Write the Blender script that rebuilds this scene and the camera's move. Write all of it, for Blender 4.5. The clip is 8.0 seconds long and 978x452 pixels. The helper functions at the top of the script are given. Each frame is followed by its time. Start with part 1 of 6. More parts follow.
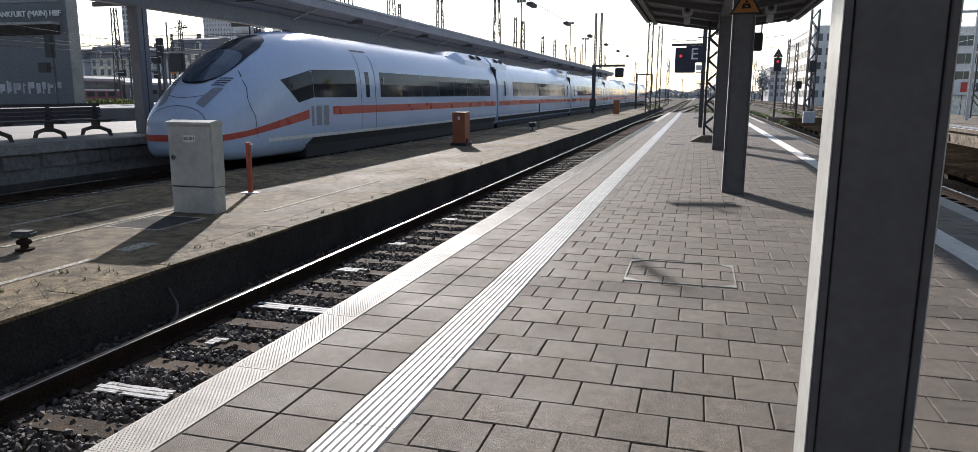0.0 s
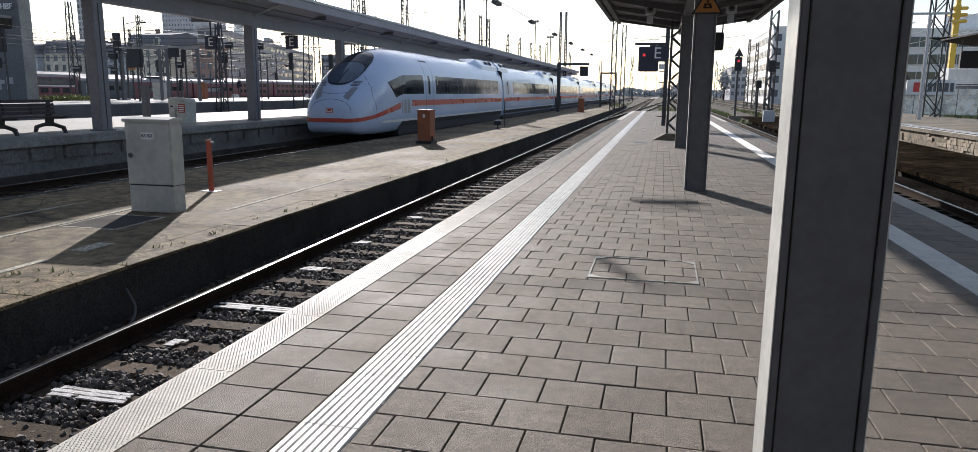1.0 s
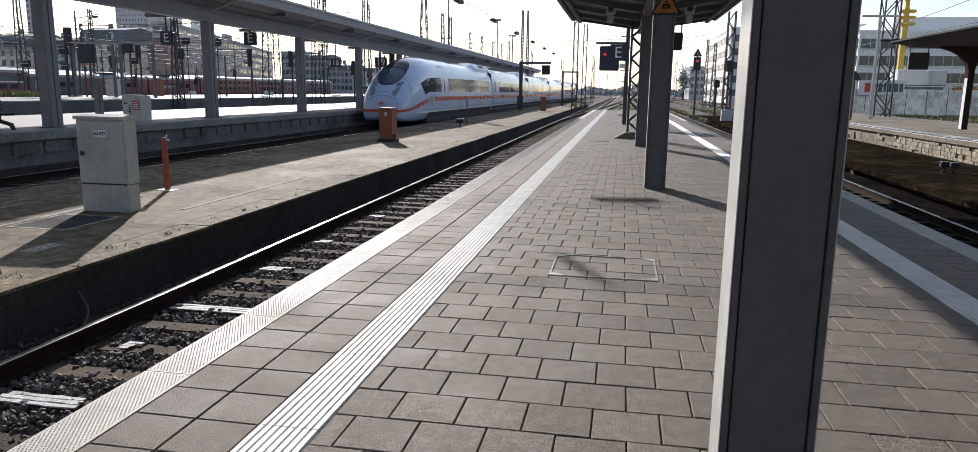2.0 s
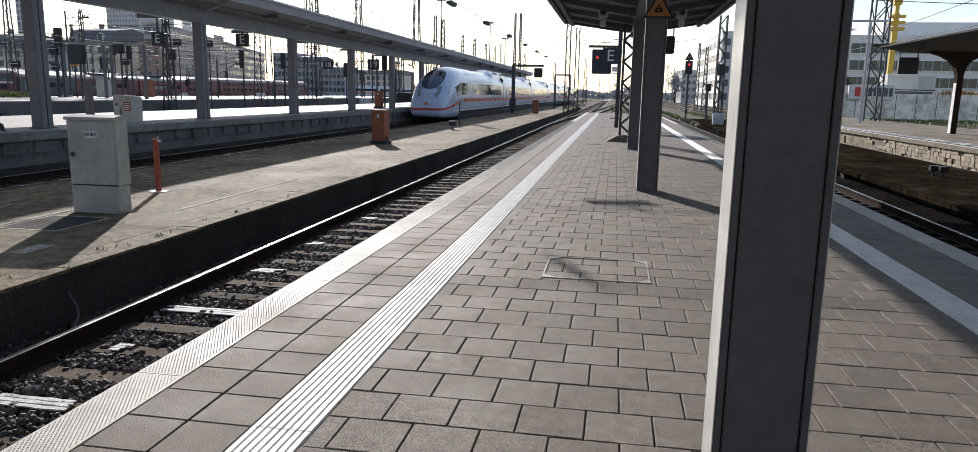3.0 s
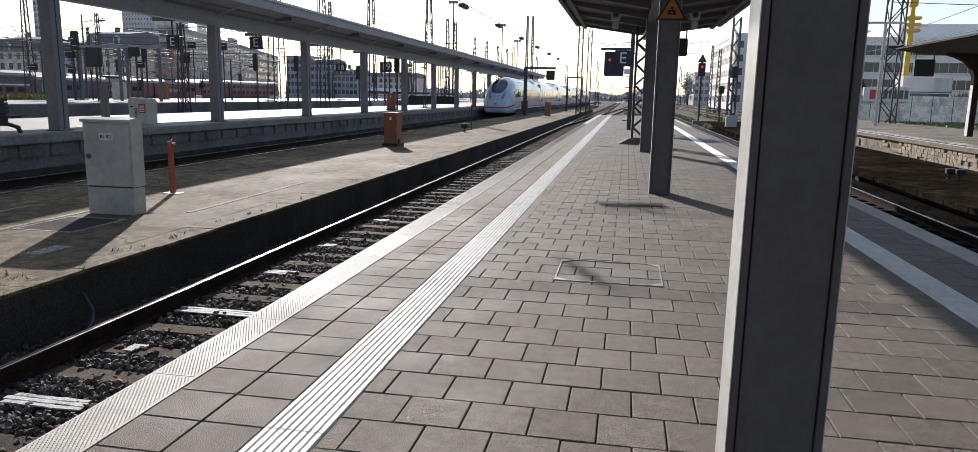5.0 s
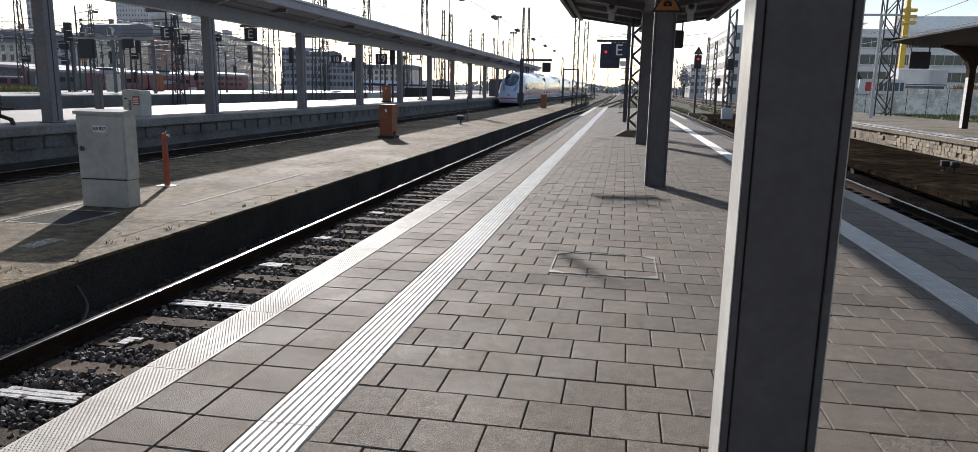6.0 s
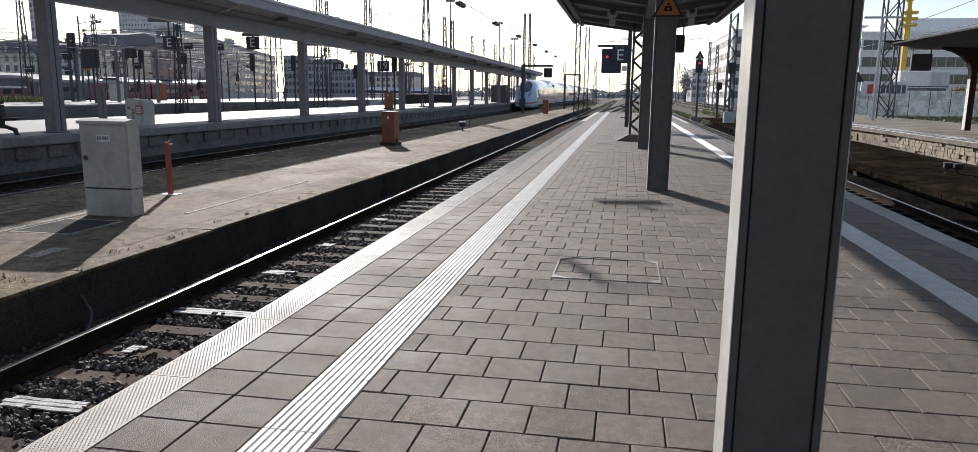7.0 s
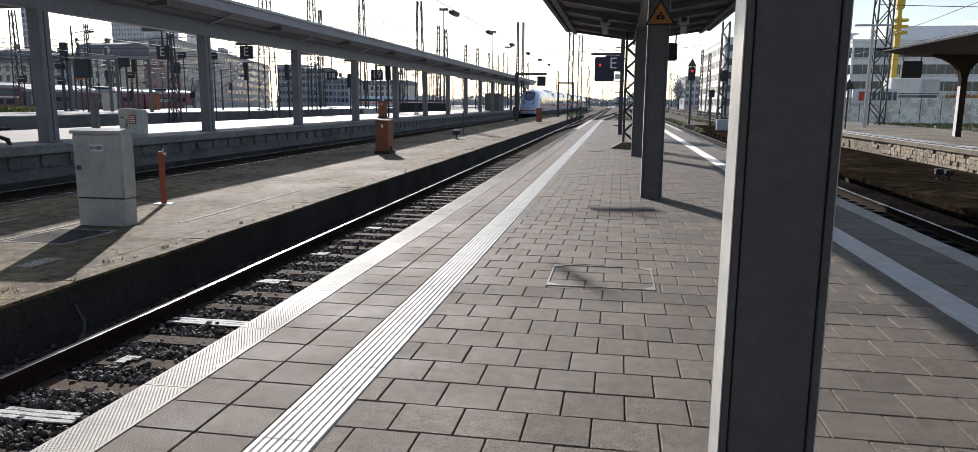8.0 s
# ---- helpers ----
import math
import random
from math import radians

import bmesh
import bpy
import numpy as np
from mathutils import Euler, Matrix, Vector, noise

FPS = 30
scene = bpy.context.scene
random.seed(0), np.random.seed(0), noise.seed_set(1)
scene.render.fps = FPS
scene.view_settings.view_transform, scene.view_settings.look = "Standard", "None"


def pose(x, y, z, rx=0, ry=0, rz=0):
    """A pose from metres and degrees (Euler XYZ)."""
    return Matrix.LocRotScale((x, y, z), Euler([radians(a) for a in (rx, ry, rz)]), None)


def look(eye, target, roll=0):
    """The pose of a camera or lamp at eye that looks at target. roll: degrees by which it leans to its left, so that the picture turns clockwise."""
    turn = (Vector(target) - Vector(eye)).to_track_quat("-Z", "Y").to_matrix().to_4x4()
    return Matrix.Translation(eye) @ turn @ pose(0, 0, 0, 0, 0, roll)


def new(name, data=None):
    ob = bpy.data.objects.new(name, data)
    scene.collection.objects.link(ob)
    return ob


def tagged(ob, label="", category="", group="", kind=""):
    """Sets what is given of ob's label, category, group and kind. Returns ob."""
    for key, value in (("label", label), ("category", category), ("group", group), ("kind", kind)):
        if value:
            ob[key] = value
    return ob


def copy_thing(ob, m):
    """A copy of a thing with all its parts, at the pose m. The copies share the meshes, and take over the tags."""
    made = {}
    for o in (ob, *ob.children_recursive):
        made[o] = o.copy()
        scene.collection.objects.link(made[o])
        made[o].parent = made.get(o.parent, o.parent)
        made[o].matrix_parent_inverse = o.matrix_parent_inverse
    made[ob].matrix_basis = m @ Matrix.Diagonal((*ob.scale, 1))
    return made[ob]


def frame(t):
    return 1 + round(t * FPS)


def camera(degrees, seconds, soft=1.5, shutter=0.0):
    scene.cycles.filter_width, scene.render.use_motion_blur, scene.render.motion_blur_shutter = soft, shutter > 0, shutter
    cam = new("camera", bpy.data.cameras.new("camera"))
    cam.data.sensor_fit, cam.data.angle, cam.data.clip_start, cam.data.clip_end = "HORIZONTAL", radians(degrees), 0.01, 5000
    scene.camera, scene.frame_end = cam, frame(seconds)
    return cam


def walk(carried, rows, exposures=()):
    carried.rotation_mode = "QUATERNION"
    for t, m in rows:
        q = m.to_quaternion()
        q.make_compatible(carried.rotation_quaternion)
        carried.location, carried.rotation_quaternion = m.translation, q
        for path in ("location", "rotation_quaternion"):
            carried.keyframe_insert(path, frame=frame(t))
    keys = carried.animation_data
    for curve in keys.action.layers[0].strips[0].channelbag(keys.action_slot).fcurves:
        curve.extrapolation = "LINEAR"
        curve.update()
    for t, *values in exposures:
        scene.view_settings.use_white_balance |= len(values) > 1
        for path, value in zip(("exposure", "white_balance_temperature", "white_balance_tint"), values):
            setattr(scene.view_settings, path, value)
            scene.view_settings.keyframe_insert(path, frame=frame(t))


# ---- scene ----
cam = camera(68, 8.0, soft=0.65)
PATH = [
    (0.0, pose(-0.009, -0.004, 1.452, 79.64, -0.29, 15.92)),
    (0.5, pose(-0.008, -0.004, 1.450, 79.57, -0.40, 14.88)),
    (1.0, pose(-0.001, 0.007, 1.450, 79.50, -0.54, 13.24)),
    (1.5, pose(0.012, 0.009, 1.453, 79.33, -0.64, 11.37)),
    (3.0, pose(0.004, 0.002, 1.449, 79.61, -1.08, 9.74)),
    (3.5, pose(-0.000, 0.000, 1.450, 79.41, -1.28, 9.81)),
    (4.0, pose(0.001, -0.004, 1.453, 79.68, -1.04, 10.45)),
    (4.5, pose(-0.000, -0.003, 1.451, 79.99, -1.03, 10.75)),
    (6.0, pose(0.006, 0.016, 1.449, 79.18, -1.09, 10.36)),
    (6.5, pose(0.009, 0.011, 1.451, 79.56, -0.72, 10.50)),
    (7.0, pose(0.011, 0.010, 1.449, 79.64, -0.57, 10.50)),
    (7.5, pose(0.012, 0.004, 1.454, 80.18, -0.47, 10.37)),
    (8.0, pose(0.012, -0.004, 1.451, 80.28, -0.39, 10.01)),
]
walk(cam, PATH, [(0, 0.25, 6200, 13), (8, 0.16, 6200, 13)])

# ---- world, sun ----
SUN_EL, SUN_DIR = radians(22), Vector((-0.42, 0.9075))
world = bpy.data.worlds.new("sky")
scene.world = world
world.use_nodes = True
wn = world.node_tree
sky = wn.nodes.new("ShaderNodeTexSky")
sky.sky_type = "NISHITA"
sky.sun_disc = False
sky.sun_elevation = SUN_EL
sky.sun_rotation = math.atan2(SUN_DIR.x, SUN_DIR.y)
sky.dust_density = 0.5
sky.air_density = 1.0
wn.nodes["Background"].inputs["Strength"].default_value = 0.122
haze = wn.nodes.new("ShaderNodeHueSaturation")
haze.inputs["Saturation"].default_value = 0.75
wn.links.new(sky.outputs[0], haze.inputs["Color"])
wn.links.new(haze.outputs[0], wn.nodes["Background"].inputs["Color"])
sun = new("sun", bpy.data.lights.new("sun", "SUN"))
sun.data.energy = 5.0
sun.data.angle = radians(0.6)
sun.data.color = (1.0, 0.93, 0.84)
sun.matrix_basis = look((0, 0, 0), (-SUN_DIR.x * math.cos(SUN_EL), -SUN_DIR.y * math.cos(SUN_EL), -math.sin(SUN_EL)))


# ---- materials ----
def mat(name, c, rough=0.7, metal=0.0, scale=1.5, var=0.2, fine=60.0, fvar=0.12, bump=0.15, rand=0.0, local=False, stain=None, amount=0.0, emit=0.0, spec=0.5, island=0.0, mid=0.08, mscale=9.0):
    m = bpy.data.materials.new(name)
    m.use_nodes = True
    nt = m.node_tree
    b = nt.nodes["Principled BSDF"]
    N, Lk = nt.nodes.new, nt.links.new
    geo = N("ShaderNodeNewGeometry")
    tc = N("ShaderNodeTexCoord")
    src = tc.outputs["Object"] if local else geo.outputs["Position"]
    n1, n2, n4 = N("ShaderNodeTexNoise"), N("ShaderNodeTexNoise"), N("ShaderNodeTexNoise")
    for n, sc, d in ((n1, scale, 4.0), (n2, fine, 3.0), (n4, mscale, 5.0)):
        n.inputs["Scale"].default_value = sc
        n.inputs["Detail"].default_value = d
        Lk(src, n.inputs["Vector"])

    def rng(sock, lo, hi, a=0.25, z=0.75):
        r = N("ShaderNodeMapRange")
        r.inputs["From Min"].default_value, r.inputs["From Max"].default_value = a, z
        r.inputs["To Min"].default_value, r.inputs["To Max"].default_value = lo, hi
        Lk(sock, r.inputs["Value"])
        return r.outputs[0]

    def mul(a, bb):
        x = N("ShaderNodeMath")
        x.operation = "MULTIPLY"
        Lk(a, x.inputs[0])
        Lk(bb, x.inputs[1])
        return x.outputs[0]

    f = mul(rng(n1.outputs["Fac"], 1 - var, 1 + var), rng(n2.outputs["Fac"], 1 - fvar, 1 + fvar, 0.36, 0.64))
    if mid:
        f = mul(f, rng(n4.outputs["Fac"], 1 - mid, 1 + mid, 0.35, 0.65))
    if rand:
        oi = N("ShaderNodeObjectInfo")
        f = mul(f, rng(oi.outputs["Random"], 1 - rand, 1 + rand, 0, 1))
    if island:
        f = mul(f, rng(geo.outputs["Random Per Island"], 1 - island, 1 + island, 0, 1))
    col = N("ShaderNodeMix")
    col.data_type = "RGBA"
    col.inputs[6].default_value = (*c, 1)
    col.inputs[7].default_value = (*(stain or c), 1)
    if stain:
        n3 = N("ShaderNodeTexNoise")
        n3.inputs["Scale"].default_value = scale * 0.6
        n3.inputs["Detail"].default_value = 6.0
        n3.inputs["Roughness"].default_value = 0.65
        Lk(src, n3.inputs["Vector"])
        Lk(rng(n3.outputs["Fac"], 0, amount, 0.5, 0.68), col.inputs[0])
    else:
        col.inputs[0].default_value = 0
    vm = N("ShaderNodeVectorMath")
    vm.operation = "SCALE"
    Lk(col.outputs[2], vm.inputs[0])
    Lk(f, vm.inputs["Scale"])
    Lk(vm.outputs[0], b.inputs["Base Color"])
    Lk(rng(n1.outputs["Fac"], max(0, rough - 0.1), min(1, rough + 0.1)), b.inputs["Roughness"])
    b.inputs["Metallic"].default_value = metal
    b.inputs["Specular IOR Level"].default_value = spec
    if bump:
        bp = N("ShaderNodeBump")
        bp.inputs["Strength"].default_value = bump
        bp.inputs["Distance"].default_value = 0.01
        Lk(n2.outputs["Fac"], bp.inputs["Height"])
        Lk(bp.outputs[0], b.inputs["Normal"])
    if emit:
        b.inputs["Emission Color"].default_value = (*c, 1)
        b.inputs["Emission Strength"].default_value = emit
    return m


def cracked(m, scale):
    """Thin wandering cracks cut into a material's colour."""
    nt = m.node_tree
    b = nt.nodes["Principled BSDF"]
    src = b.inputs["Base Color"].links[0].from_socket
    geo = nt.nodes.new("ShaderNodeNewGeometry")
    wob = nt.nodes.new("ShaderNodeTexNoise")
    wob.inputs["Scale"].default_value = 1.7
    nt.links.new(geo.outputs["Position"], wob.inputs["Vector"])
    add = nt.nodes.new("ShaderNodeVectorMath")
    add.operation = "MULTIPLY_ADD"
    add.inputs[1].default_value = (0.7, 0.7, 0.0)
    nt.links.new(wob.outputs["Color"], add.inputs[0])
    nt.links.new(geo.outputs["Position"], add.inputs[2])
    vor = nt.nodes.new("ShaderNodeTexVoronoi")
    vor.feature = "DISTANCE_TO_EDGE"
    vor.inputs["Scale"].default_value = scale
    nt.links.new(add.outputs[0], vor.inputs["Vector"])
    r = nt.nodes.new("ShaderNodeMapRange")
    r.inputs["From Max"].default_value = 0.012
    r.inputs["To Min"].default_value = 0.25
    nt.links.new(vor.outputs["Distance"], r.inputs["Value"])
    sc = nt.nodes.new("ShaderNodeVectorMath")
    sc.operation = "SCALE"
    nt.links.new(src, sc.inputs[0])
    nt.links.new(r.outputs[0], sc.inputs["Scale"])
    nt.links.new(sc.outputs[0], b.inputs["Base Color"])


# Paler than the column steel: the bright sunlit flange is put into this colour.
SUNSIDE = mat("sunlit_flange_tint", (0.66, 0.65, 0.61), 0.35, scale=1.2, var=0.08, fine=30, fvar=0.04, bump=0.04, stain=(0.45, 0.44, 0.4), amount=0.3)
PAVER = mat("grey_concrete_paver", (0.184, 0.153, 0.121), 0.74, spec=0.40, scale=2.2, var=0.18, fine=210, fvar=0.95, bump=0.55, rand=0.16, island=0.14, mid=0.14, mscale=14)
SLAB = mat("grey_edge_slab", (0.186, 0.155, 0.123), 0.74, spec=0.38, scale=2.0, var=0.18, fine=210, fvar=0.95, bump=0.55, rand=0.13, mid=0.12, mscale=14)
TACTILE = mat("white_tactile_concrete", (0.74, 0.73, 0.70), 0.58, spec=0.45, scale=3, var=0.06, fine=90, fvar=0.08, bump=0.15, rand=0.04, stain=(0.5, 0.48, 0.45), amount=0.3)
PLATE = mat("pale_edge_plate", (0.53, 0.495, 0.43), 0.65, scale=2, var=0.12, fine=90, fvar=0.15, bump=0.2, rand=0.1, stain=(0.34, 0.31, 0.26), amount=0.3, spec=0.45)
SAND = mat("joint_sand", (0.07, 0.065, 0.055), 0.95, fine=200, bump=0.4)
CONC = mat("old_concrete", (0.25, 0.215, 0.165), 0.9, scale=0.7, var=0.3, fine=45, fvar=0.35, bump=0.5, stain=(0.1, 0.088, 0.07), amount=0.8, mid=0.25, spec=0.15)
# Near-black because the shade of the right track pit is put into the colour.
SHADEBED = mat("shade_black_ballast", (0.018, 0.016, 0.014), 0.95, scale=0.6, var=0.4, fine=20, fvar=0.7, bump=1.0, spec=0.0)
DARKCONC = mat("dark_concrete", (0.065, 0.06, 0.055), 0.92, scale=0.9, var=0.35, fine=40, fvar=0.25, bump=0.5, stain=(0.025, 0.022, 0.02), amount=0.8, spec=0.12)
ASPH = mat("worn_asphalt", (0.185, 0.142, 0.084), 0.84, scale=0.45, var=0.5, fine=55, fvar=0.6, bump=0.8, stain=(0.055, 0.046, 0.036), amount=0.85, mid=0.45, mscale=6, spec=0.18)
cracked(ASPH, 0.55)
LIGHTPLAT = mat("pale_platform_paving", (0.36, 0.345, 0.32), 0.7, scale=0.4, var=0.15, fine=20, fvar=0.1, bump=0.2)
STONE = mat("ballast_stone", (0.12, 0.105, 0.092), 0.8, scale=5, var=0.3, fine=80, fvar=0.3, bump=0.4, island=0.7)
BED = mat("ballast_bed", (0.08, 0.07, 0.06), 0.9, scale=0.5, var=0.3, fine=22, fvar=0.7, bump=1.0)
GROUND = mat("yard_ground", (0.34, 0.315, 0.28), 0.9, scale=0.08, var=0.3, fine=3.0, fvar=0.45, bump=0.6, stain=(0.16, 0.17, 0.08), amount=0.7)
GRAVEL = mat("brown_track_gravel", (0.105, 0.09, 0.072), 0.92, scale=0.25, var=0.4, fine=8, fvar=0.6, bump=0.8, stain=(0.07, 0.075, 0.035), amount=0.6, mid=0.3, mscale=1.5, spec=0.1)
TIMBER = mat("weathered_sleeper_timber", (0.088, 0.063, 0.043), 0.9, scale=4, var=0.4, fine=70, fvar=0.4, bump=0.7, rand=0.25, mid=0.3, spec=0.2)
WHITEWASH = mat("white_paint_patch", (0.65, 0.64, 0.62), 0.8, scale=9, var=0.2, fine=60, fvar=0.2, bump=0.4, stain=(0.2, 0.17, 0.14), amount=0.6)
# Darker copy of the sleeper timber; the shadow over track 2 is painted in.
SHADEWOOD = mat("shade_dark_sleeper_timber", (0.022, 0.018, 0.015), 0.9, scale=4, var=0.4, fine=70, fvar=0.4, bump=0.7, rand=0.25, spec=0.15)
FITGREEN = mat("weathered_green_paint", (0.075, 0.088, 0.08), 0.7, scale=8, var=0.25, fine=60, fvar=0.2, bump=0.3, rand=0.1)
LEDGE = mat("sooty_ledge", (0.30, 0.29, 0.28), 0.8, scale=0.6, var=0.25, fine=8, fvar=0.2, bump=0.2)
RAILTOP = mat("polished_rail_head", (0.12, 0.117, 0.115), 0.24, metal=1.0, scale=2, var=0.15, fine=30, fvar=0.1, bump=0.02)
RUST = mat("rusty_rail_web", (0.04, 0.028, 0.022), 0.9, scale=3, var=0.3, fine=50, fvar=0.3, bump=0.4, spec=0.05)
FARSTEEL = mat("pale_grey_post_paint", (0.20, 0.195, 0.215), 0.5, scale=1.2, var=0.12, fine=30, fvar=0.06, bump=0.06, stain=(0.12, 0.115, 0.12), amount=0.3)
STEEL = mat("grey_painted_steel", (0.125, 0.126, 0.136), 0.45, scale=1.2, var=0.1, fine=30, fvar=0.05, bump=0.06, stain=(0.08, 0.078, 0.075), amount=0.3)
GROOVE = mat("dark_seam", (0.05, 0.05, 0.055), 0.8, bump=0)
PLINTHW = mat("pale_metal_rim", (0.38, 0.37, 0.34), 0.5, scale=1.2, var=0.2, fine=30, fvar=0.2, bump=0.05, mid=0.3)
CANOPY = mat("grey_canopy_sheet", (0.33, 0.32, 0.355), 0.6, scale=0.8, var=0.15, fine=15, fvar=0.08, bump=0.08)
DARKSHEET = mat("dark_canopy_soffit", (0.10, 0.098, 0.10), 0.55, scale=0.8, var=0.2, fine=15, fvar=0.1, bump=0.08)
# Blackened so the old roof's underside keeps its shade despite bounce light.
ROOFBLACK = mat("shade_black_roof", (0.03, 0.026, 0.024), 0.8, scale=1.5, var=0.3, fine=20, fvar=0.2, bump=0.3, spec=0.2)
WALLCONC = mat("grey_wall_concrete", (0.155, 0.152, 0.15), 0.85, scale=0.7, var=0.3, fine=30, fvar=0.2, bump=0.4, stain=(0.08, 0.077, 0.072), amount=0.7, mid=0.2)
COPING = mat("pale_grey_coping", (0.24, 0.237, 0.23), 0.8, scale=0.7, var=0.2, fine=30, fvar=0.15, bump=0.3, stain=(0.12, 0.115, 0.11), amount=0.6, mid=0.15)
WALLPALE = mat("streaked_pale_concrete", (0.85, 0.81, 0.72), 0.9, scale=0.5, var=0.25, fine=6, fvar=0.15, bump=0.3, stain=(0.42, 0.39, 0.33), amount=0.6, mid=0.25, mscale=1.5)
CANOPYTOP = mat("pale_roof_felt", (0.35, 0.34, 0.33), 0.8, scale=0.5, var=0.15, fine=15, fvar=0.1, bump=0.2)
LATT = mat("dark_mast_steel", (0.07, 0.072, 0.076), 0.65, scale=2, var=0.15, fine=20, fvar=0.1, bump=0.05, spec=0.3)
BLACK = mat("matt_black_housing", (0.025, 0.026, 0.03), 0.6, scale=2, var=0.15, bump=0.05)
SIGNBLUE = mat("dark_blue_sign", (0.03, 0.035, 0.06), 0.5, scale=2, var=0.1, bump=0.02)
SIGNWHITE = mat("white_sign_paint", (0.75, 0.75, 0.75), 0.5, bump=0, var=0.05)
CABINET = mat("pale_grey_cabinet", (0.50, 0.50, 0.46), 0.55, scale=2.5, var=0.08, fine=50, fvar=0.05, bump=0.08, stain=(0.32, 0.31, 0.27), amount=0.5)
ORANGE = mat("faded_orange_paint", (0.30, 0.10, 0.045), 0.6, scale=3, var=0.2, fine=50, fvar=0.12, bump=0.1, stain=(0.2, 0.09, 0.05), amount=0.6)
REDORANGE = mat("red_orange_paint", (0.34, 0.075, 0.04), 0.6, scale=3, var=0.2, bump=0.1)
# White body paint with the blue of the reflected sky mixed into it.
ICEWHITE = mat("sky_tinted_train_paint", (0.50, 0.61, 0.81), 0.16, scale=0.5, var=0.05, fine=8, fvar=0.02, bump=0.0, local=True, spec=0.6, mid=0.02)
ICERED = mat("red_train_stripe", (0.50, 0.075, 0.05), 0.3, scale=1, var=0.05, bump=0, local=True)
ICEGREY = mat("grey_train_marking", (0.25, 0.27, 0.31), 0.35, scale=1, var=0.05, bump=0, local=True)
ICEGLASS = mat("dark_train_glass", (0.02, 0.024, 0.03), 0.06, scale=0.6, var=0.3, bump=0, local=True, spec=0.18)
SCREEN = mat("bluish_windscreen_glass", (0.07, 0.10, 0.15), 0.03, scale=0.6, var=0.3, bump=0, local=True, spec=0.9)
UNDER = mat("dark_underframe", (0.03, 0.03, 0.032), 0.8, scale=3, var=0.3, bump=0.2, local=True)
SEAM = mat("body_seam", (0.06, 0.06, 0.07), 0.7, bump=0, local=True)
DBRED = mat("red_train_paint", (0.17, 0.05, 0.062), 0.45, scale=0.5, var=0.25, fine=6, fvar=0.12, bump=0, local=True)
ROOFGREY = mat("dusty_train_roof", (0.30, 0.29, 0.29), 0.6, scale=0.5, var=0.2, bump=0, local=True)
WOOD = mat("dark_bench_mesh", (0.05, 0.04, 0.045), 0.6, scale=3, var=0.2, bump=0.1)
YELLOW = mat("faded_warning_orange", (0.42, 0.17, 0.04), 0.5, scale=3, var=0.12, bump=0.02)
YELLOWPAINT = mat("yellow_mast_paint", (0.62, 0.42, 0.05), 0.55, scale=1, var=0.1, bump=0.05)
BRICK = mat("old_masonry", (0.36, 0.30, 0.22), 0.9, scale=1.0, var=0.3, fine=25, fvar=0.3, bump=0.6, rand=0.25, stain=(0.16, 0.13, 0.1), amount=0.8)
MORTAR = mat("crumbling_plaster", (0.24, 0.19, 0.13), 0.95, scale=1.2, var=0.45, fine=25, fvar=0.4, bump=0.8, stain=(0.09, 0.075, 0.055), amount=0.9, mid=0.35)
# Base darkened to carry the shadow on the deck; the brown stains are separate.
DECK = mat("shade_dark_asphalt", (0.022, 0.017, 0.012), 0.95, scale=0.8, var=0.5, fine=30, fvar=0.5, bump=0.6, stain=(0.075, 0.055, 0.038), amount=0.7, mid=0.4, mscale=3, spec=0.0)
LEAF = mat("weed_leaf", (0.23, 0.25, 0.085), 0.7, scale=0.7, var=0.4, fine=9, fvar=0.3, bump=0, island=0.5)
DRYLEAF = mat("dry_shrub_leaf", (0.42, 0.24, 0.09), 0.8, scale=0.7, var=0.3, fine=9, fvar=0.3, bump=0, island=0.5)
# Distance haze is painted into this pale bluish leaf colour.
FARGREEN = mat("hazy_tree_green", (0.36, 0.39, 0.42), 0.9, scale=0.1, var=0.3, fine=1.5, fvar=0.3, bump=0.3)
FACADE = mat("sandstone_facade", (0.58, 0.53, 0.46), 0.85, scale=0.1, var=0.2, fine=2, fvar=0.15, bump=0.1, mid=0.15, mscale=0.5)
FACADEG = mat("grey_facade", (0.44, 0.445, 0.48), 0.8, scale=0.1, var=0.12, fine=2, fvar=0.08, bump=0.05, mid=0.1, mscale=0.5)
FACADEP = mat("cream_rendered_facade", (0.66, 0.60, 0.50), 0.85, scale=0.1, var=0.15, fine=2, fvar=0.12, bump=0.1, mid=0.12, mscale=0.5)
OLDLINE = mat("worn_white_line", (0.40, 0.37, 0.30), 0.85, scale=1.5, var=0.3, fine=25, fvar=0.5, bump=0.4, stain=(0.15, 0.13, 0.1), amount=0.8, spec=0.15)
FACADED = mat("sooty_grey_facade", (0.42, 0.405, 0.41), 0.85, scale=0.1, var=0.2, fine=2, fvar=0.15, bump=0.1, mid=0.15, mscale=0.5)
FACADEW = mat("white_facade", (0.82, 0.82, 0.81), 0.7, scale=0.1, var=0.08, fine=2, fvar=0.05, bump=0.05)
FACADER = mat("red_brick_facade", (0.34, 0.235, 0.20), 0.85, scale=0.2, var=0.15, fine=4, fvar=0.15, bump=0.1)
SLATE = mat("slate_roof", (0.15, 0.15, 0.17), 0.7, scale=0.3, var=0.2, fine=3, fvar=0.2, bump=0.2)
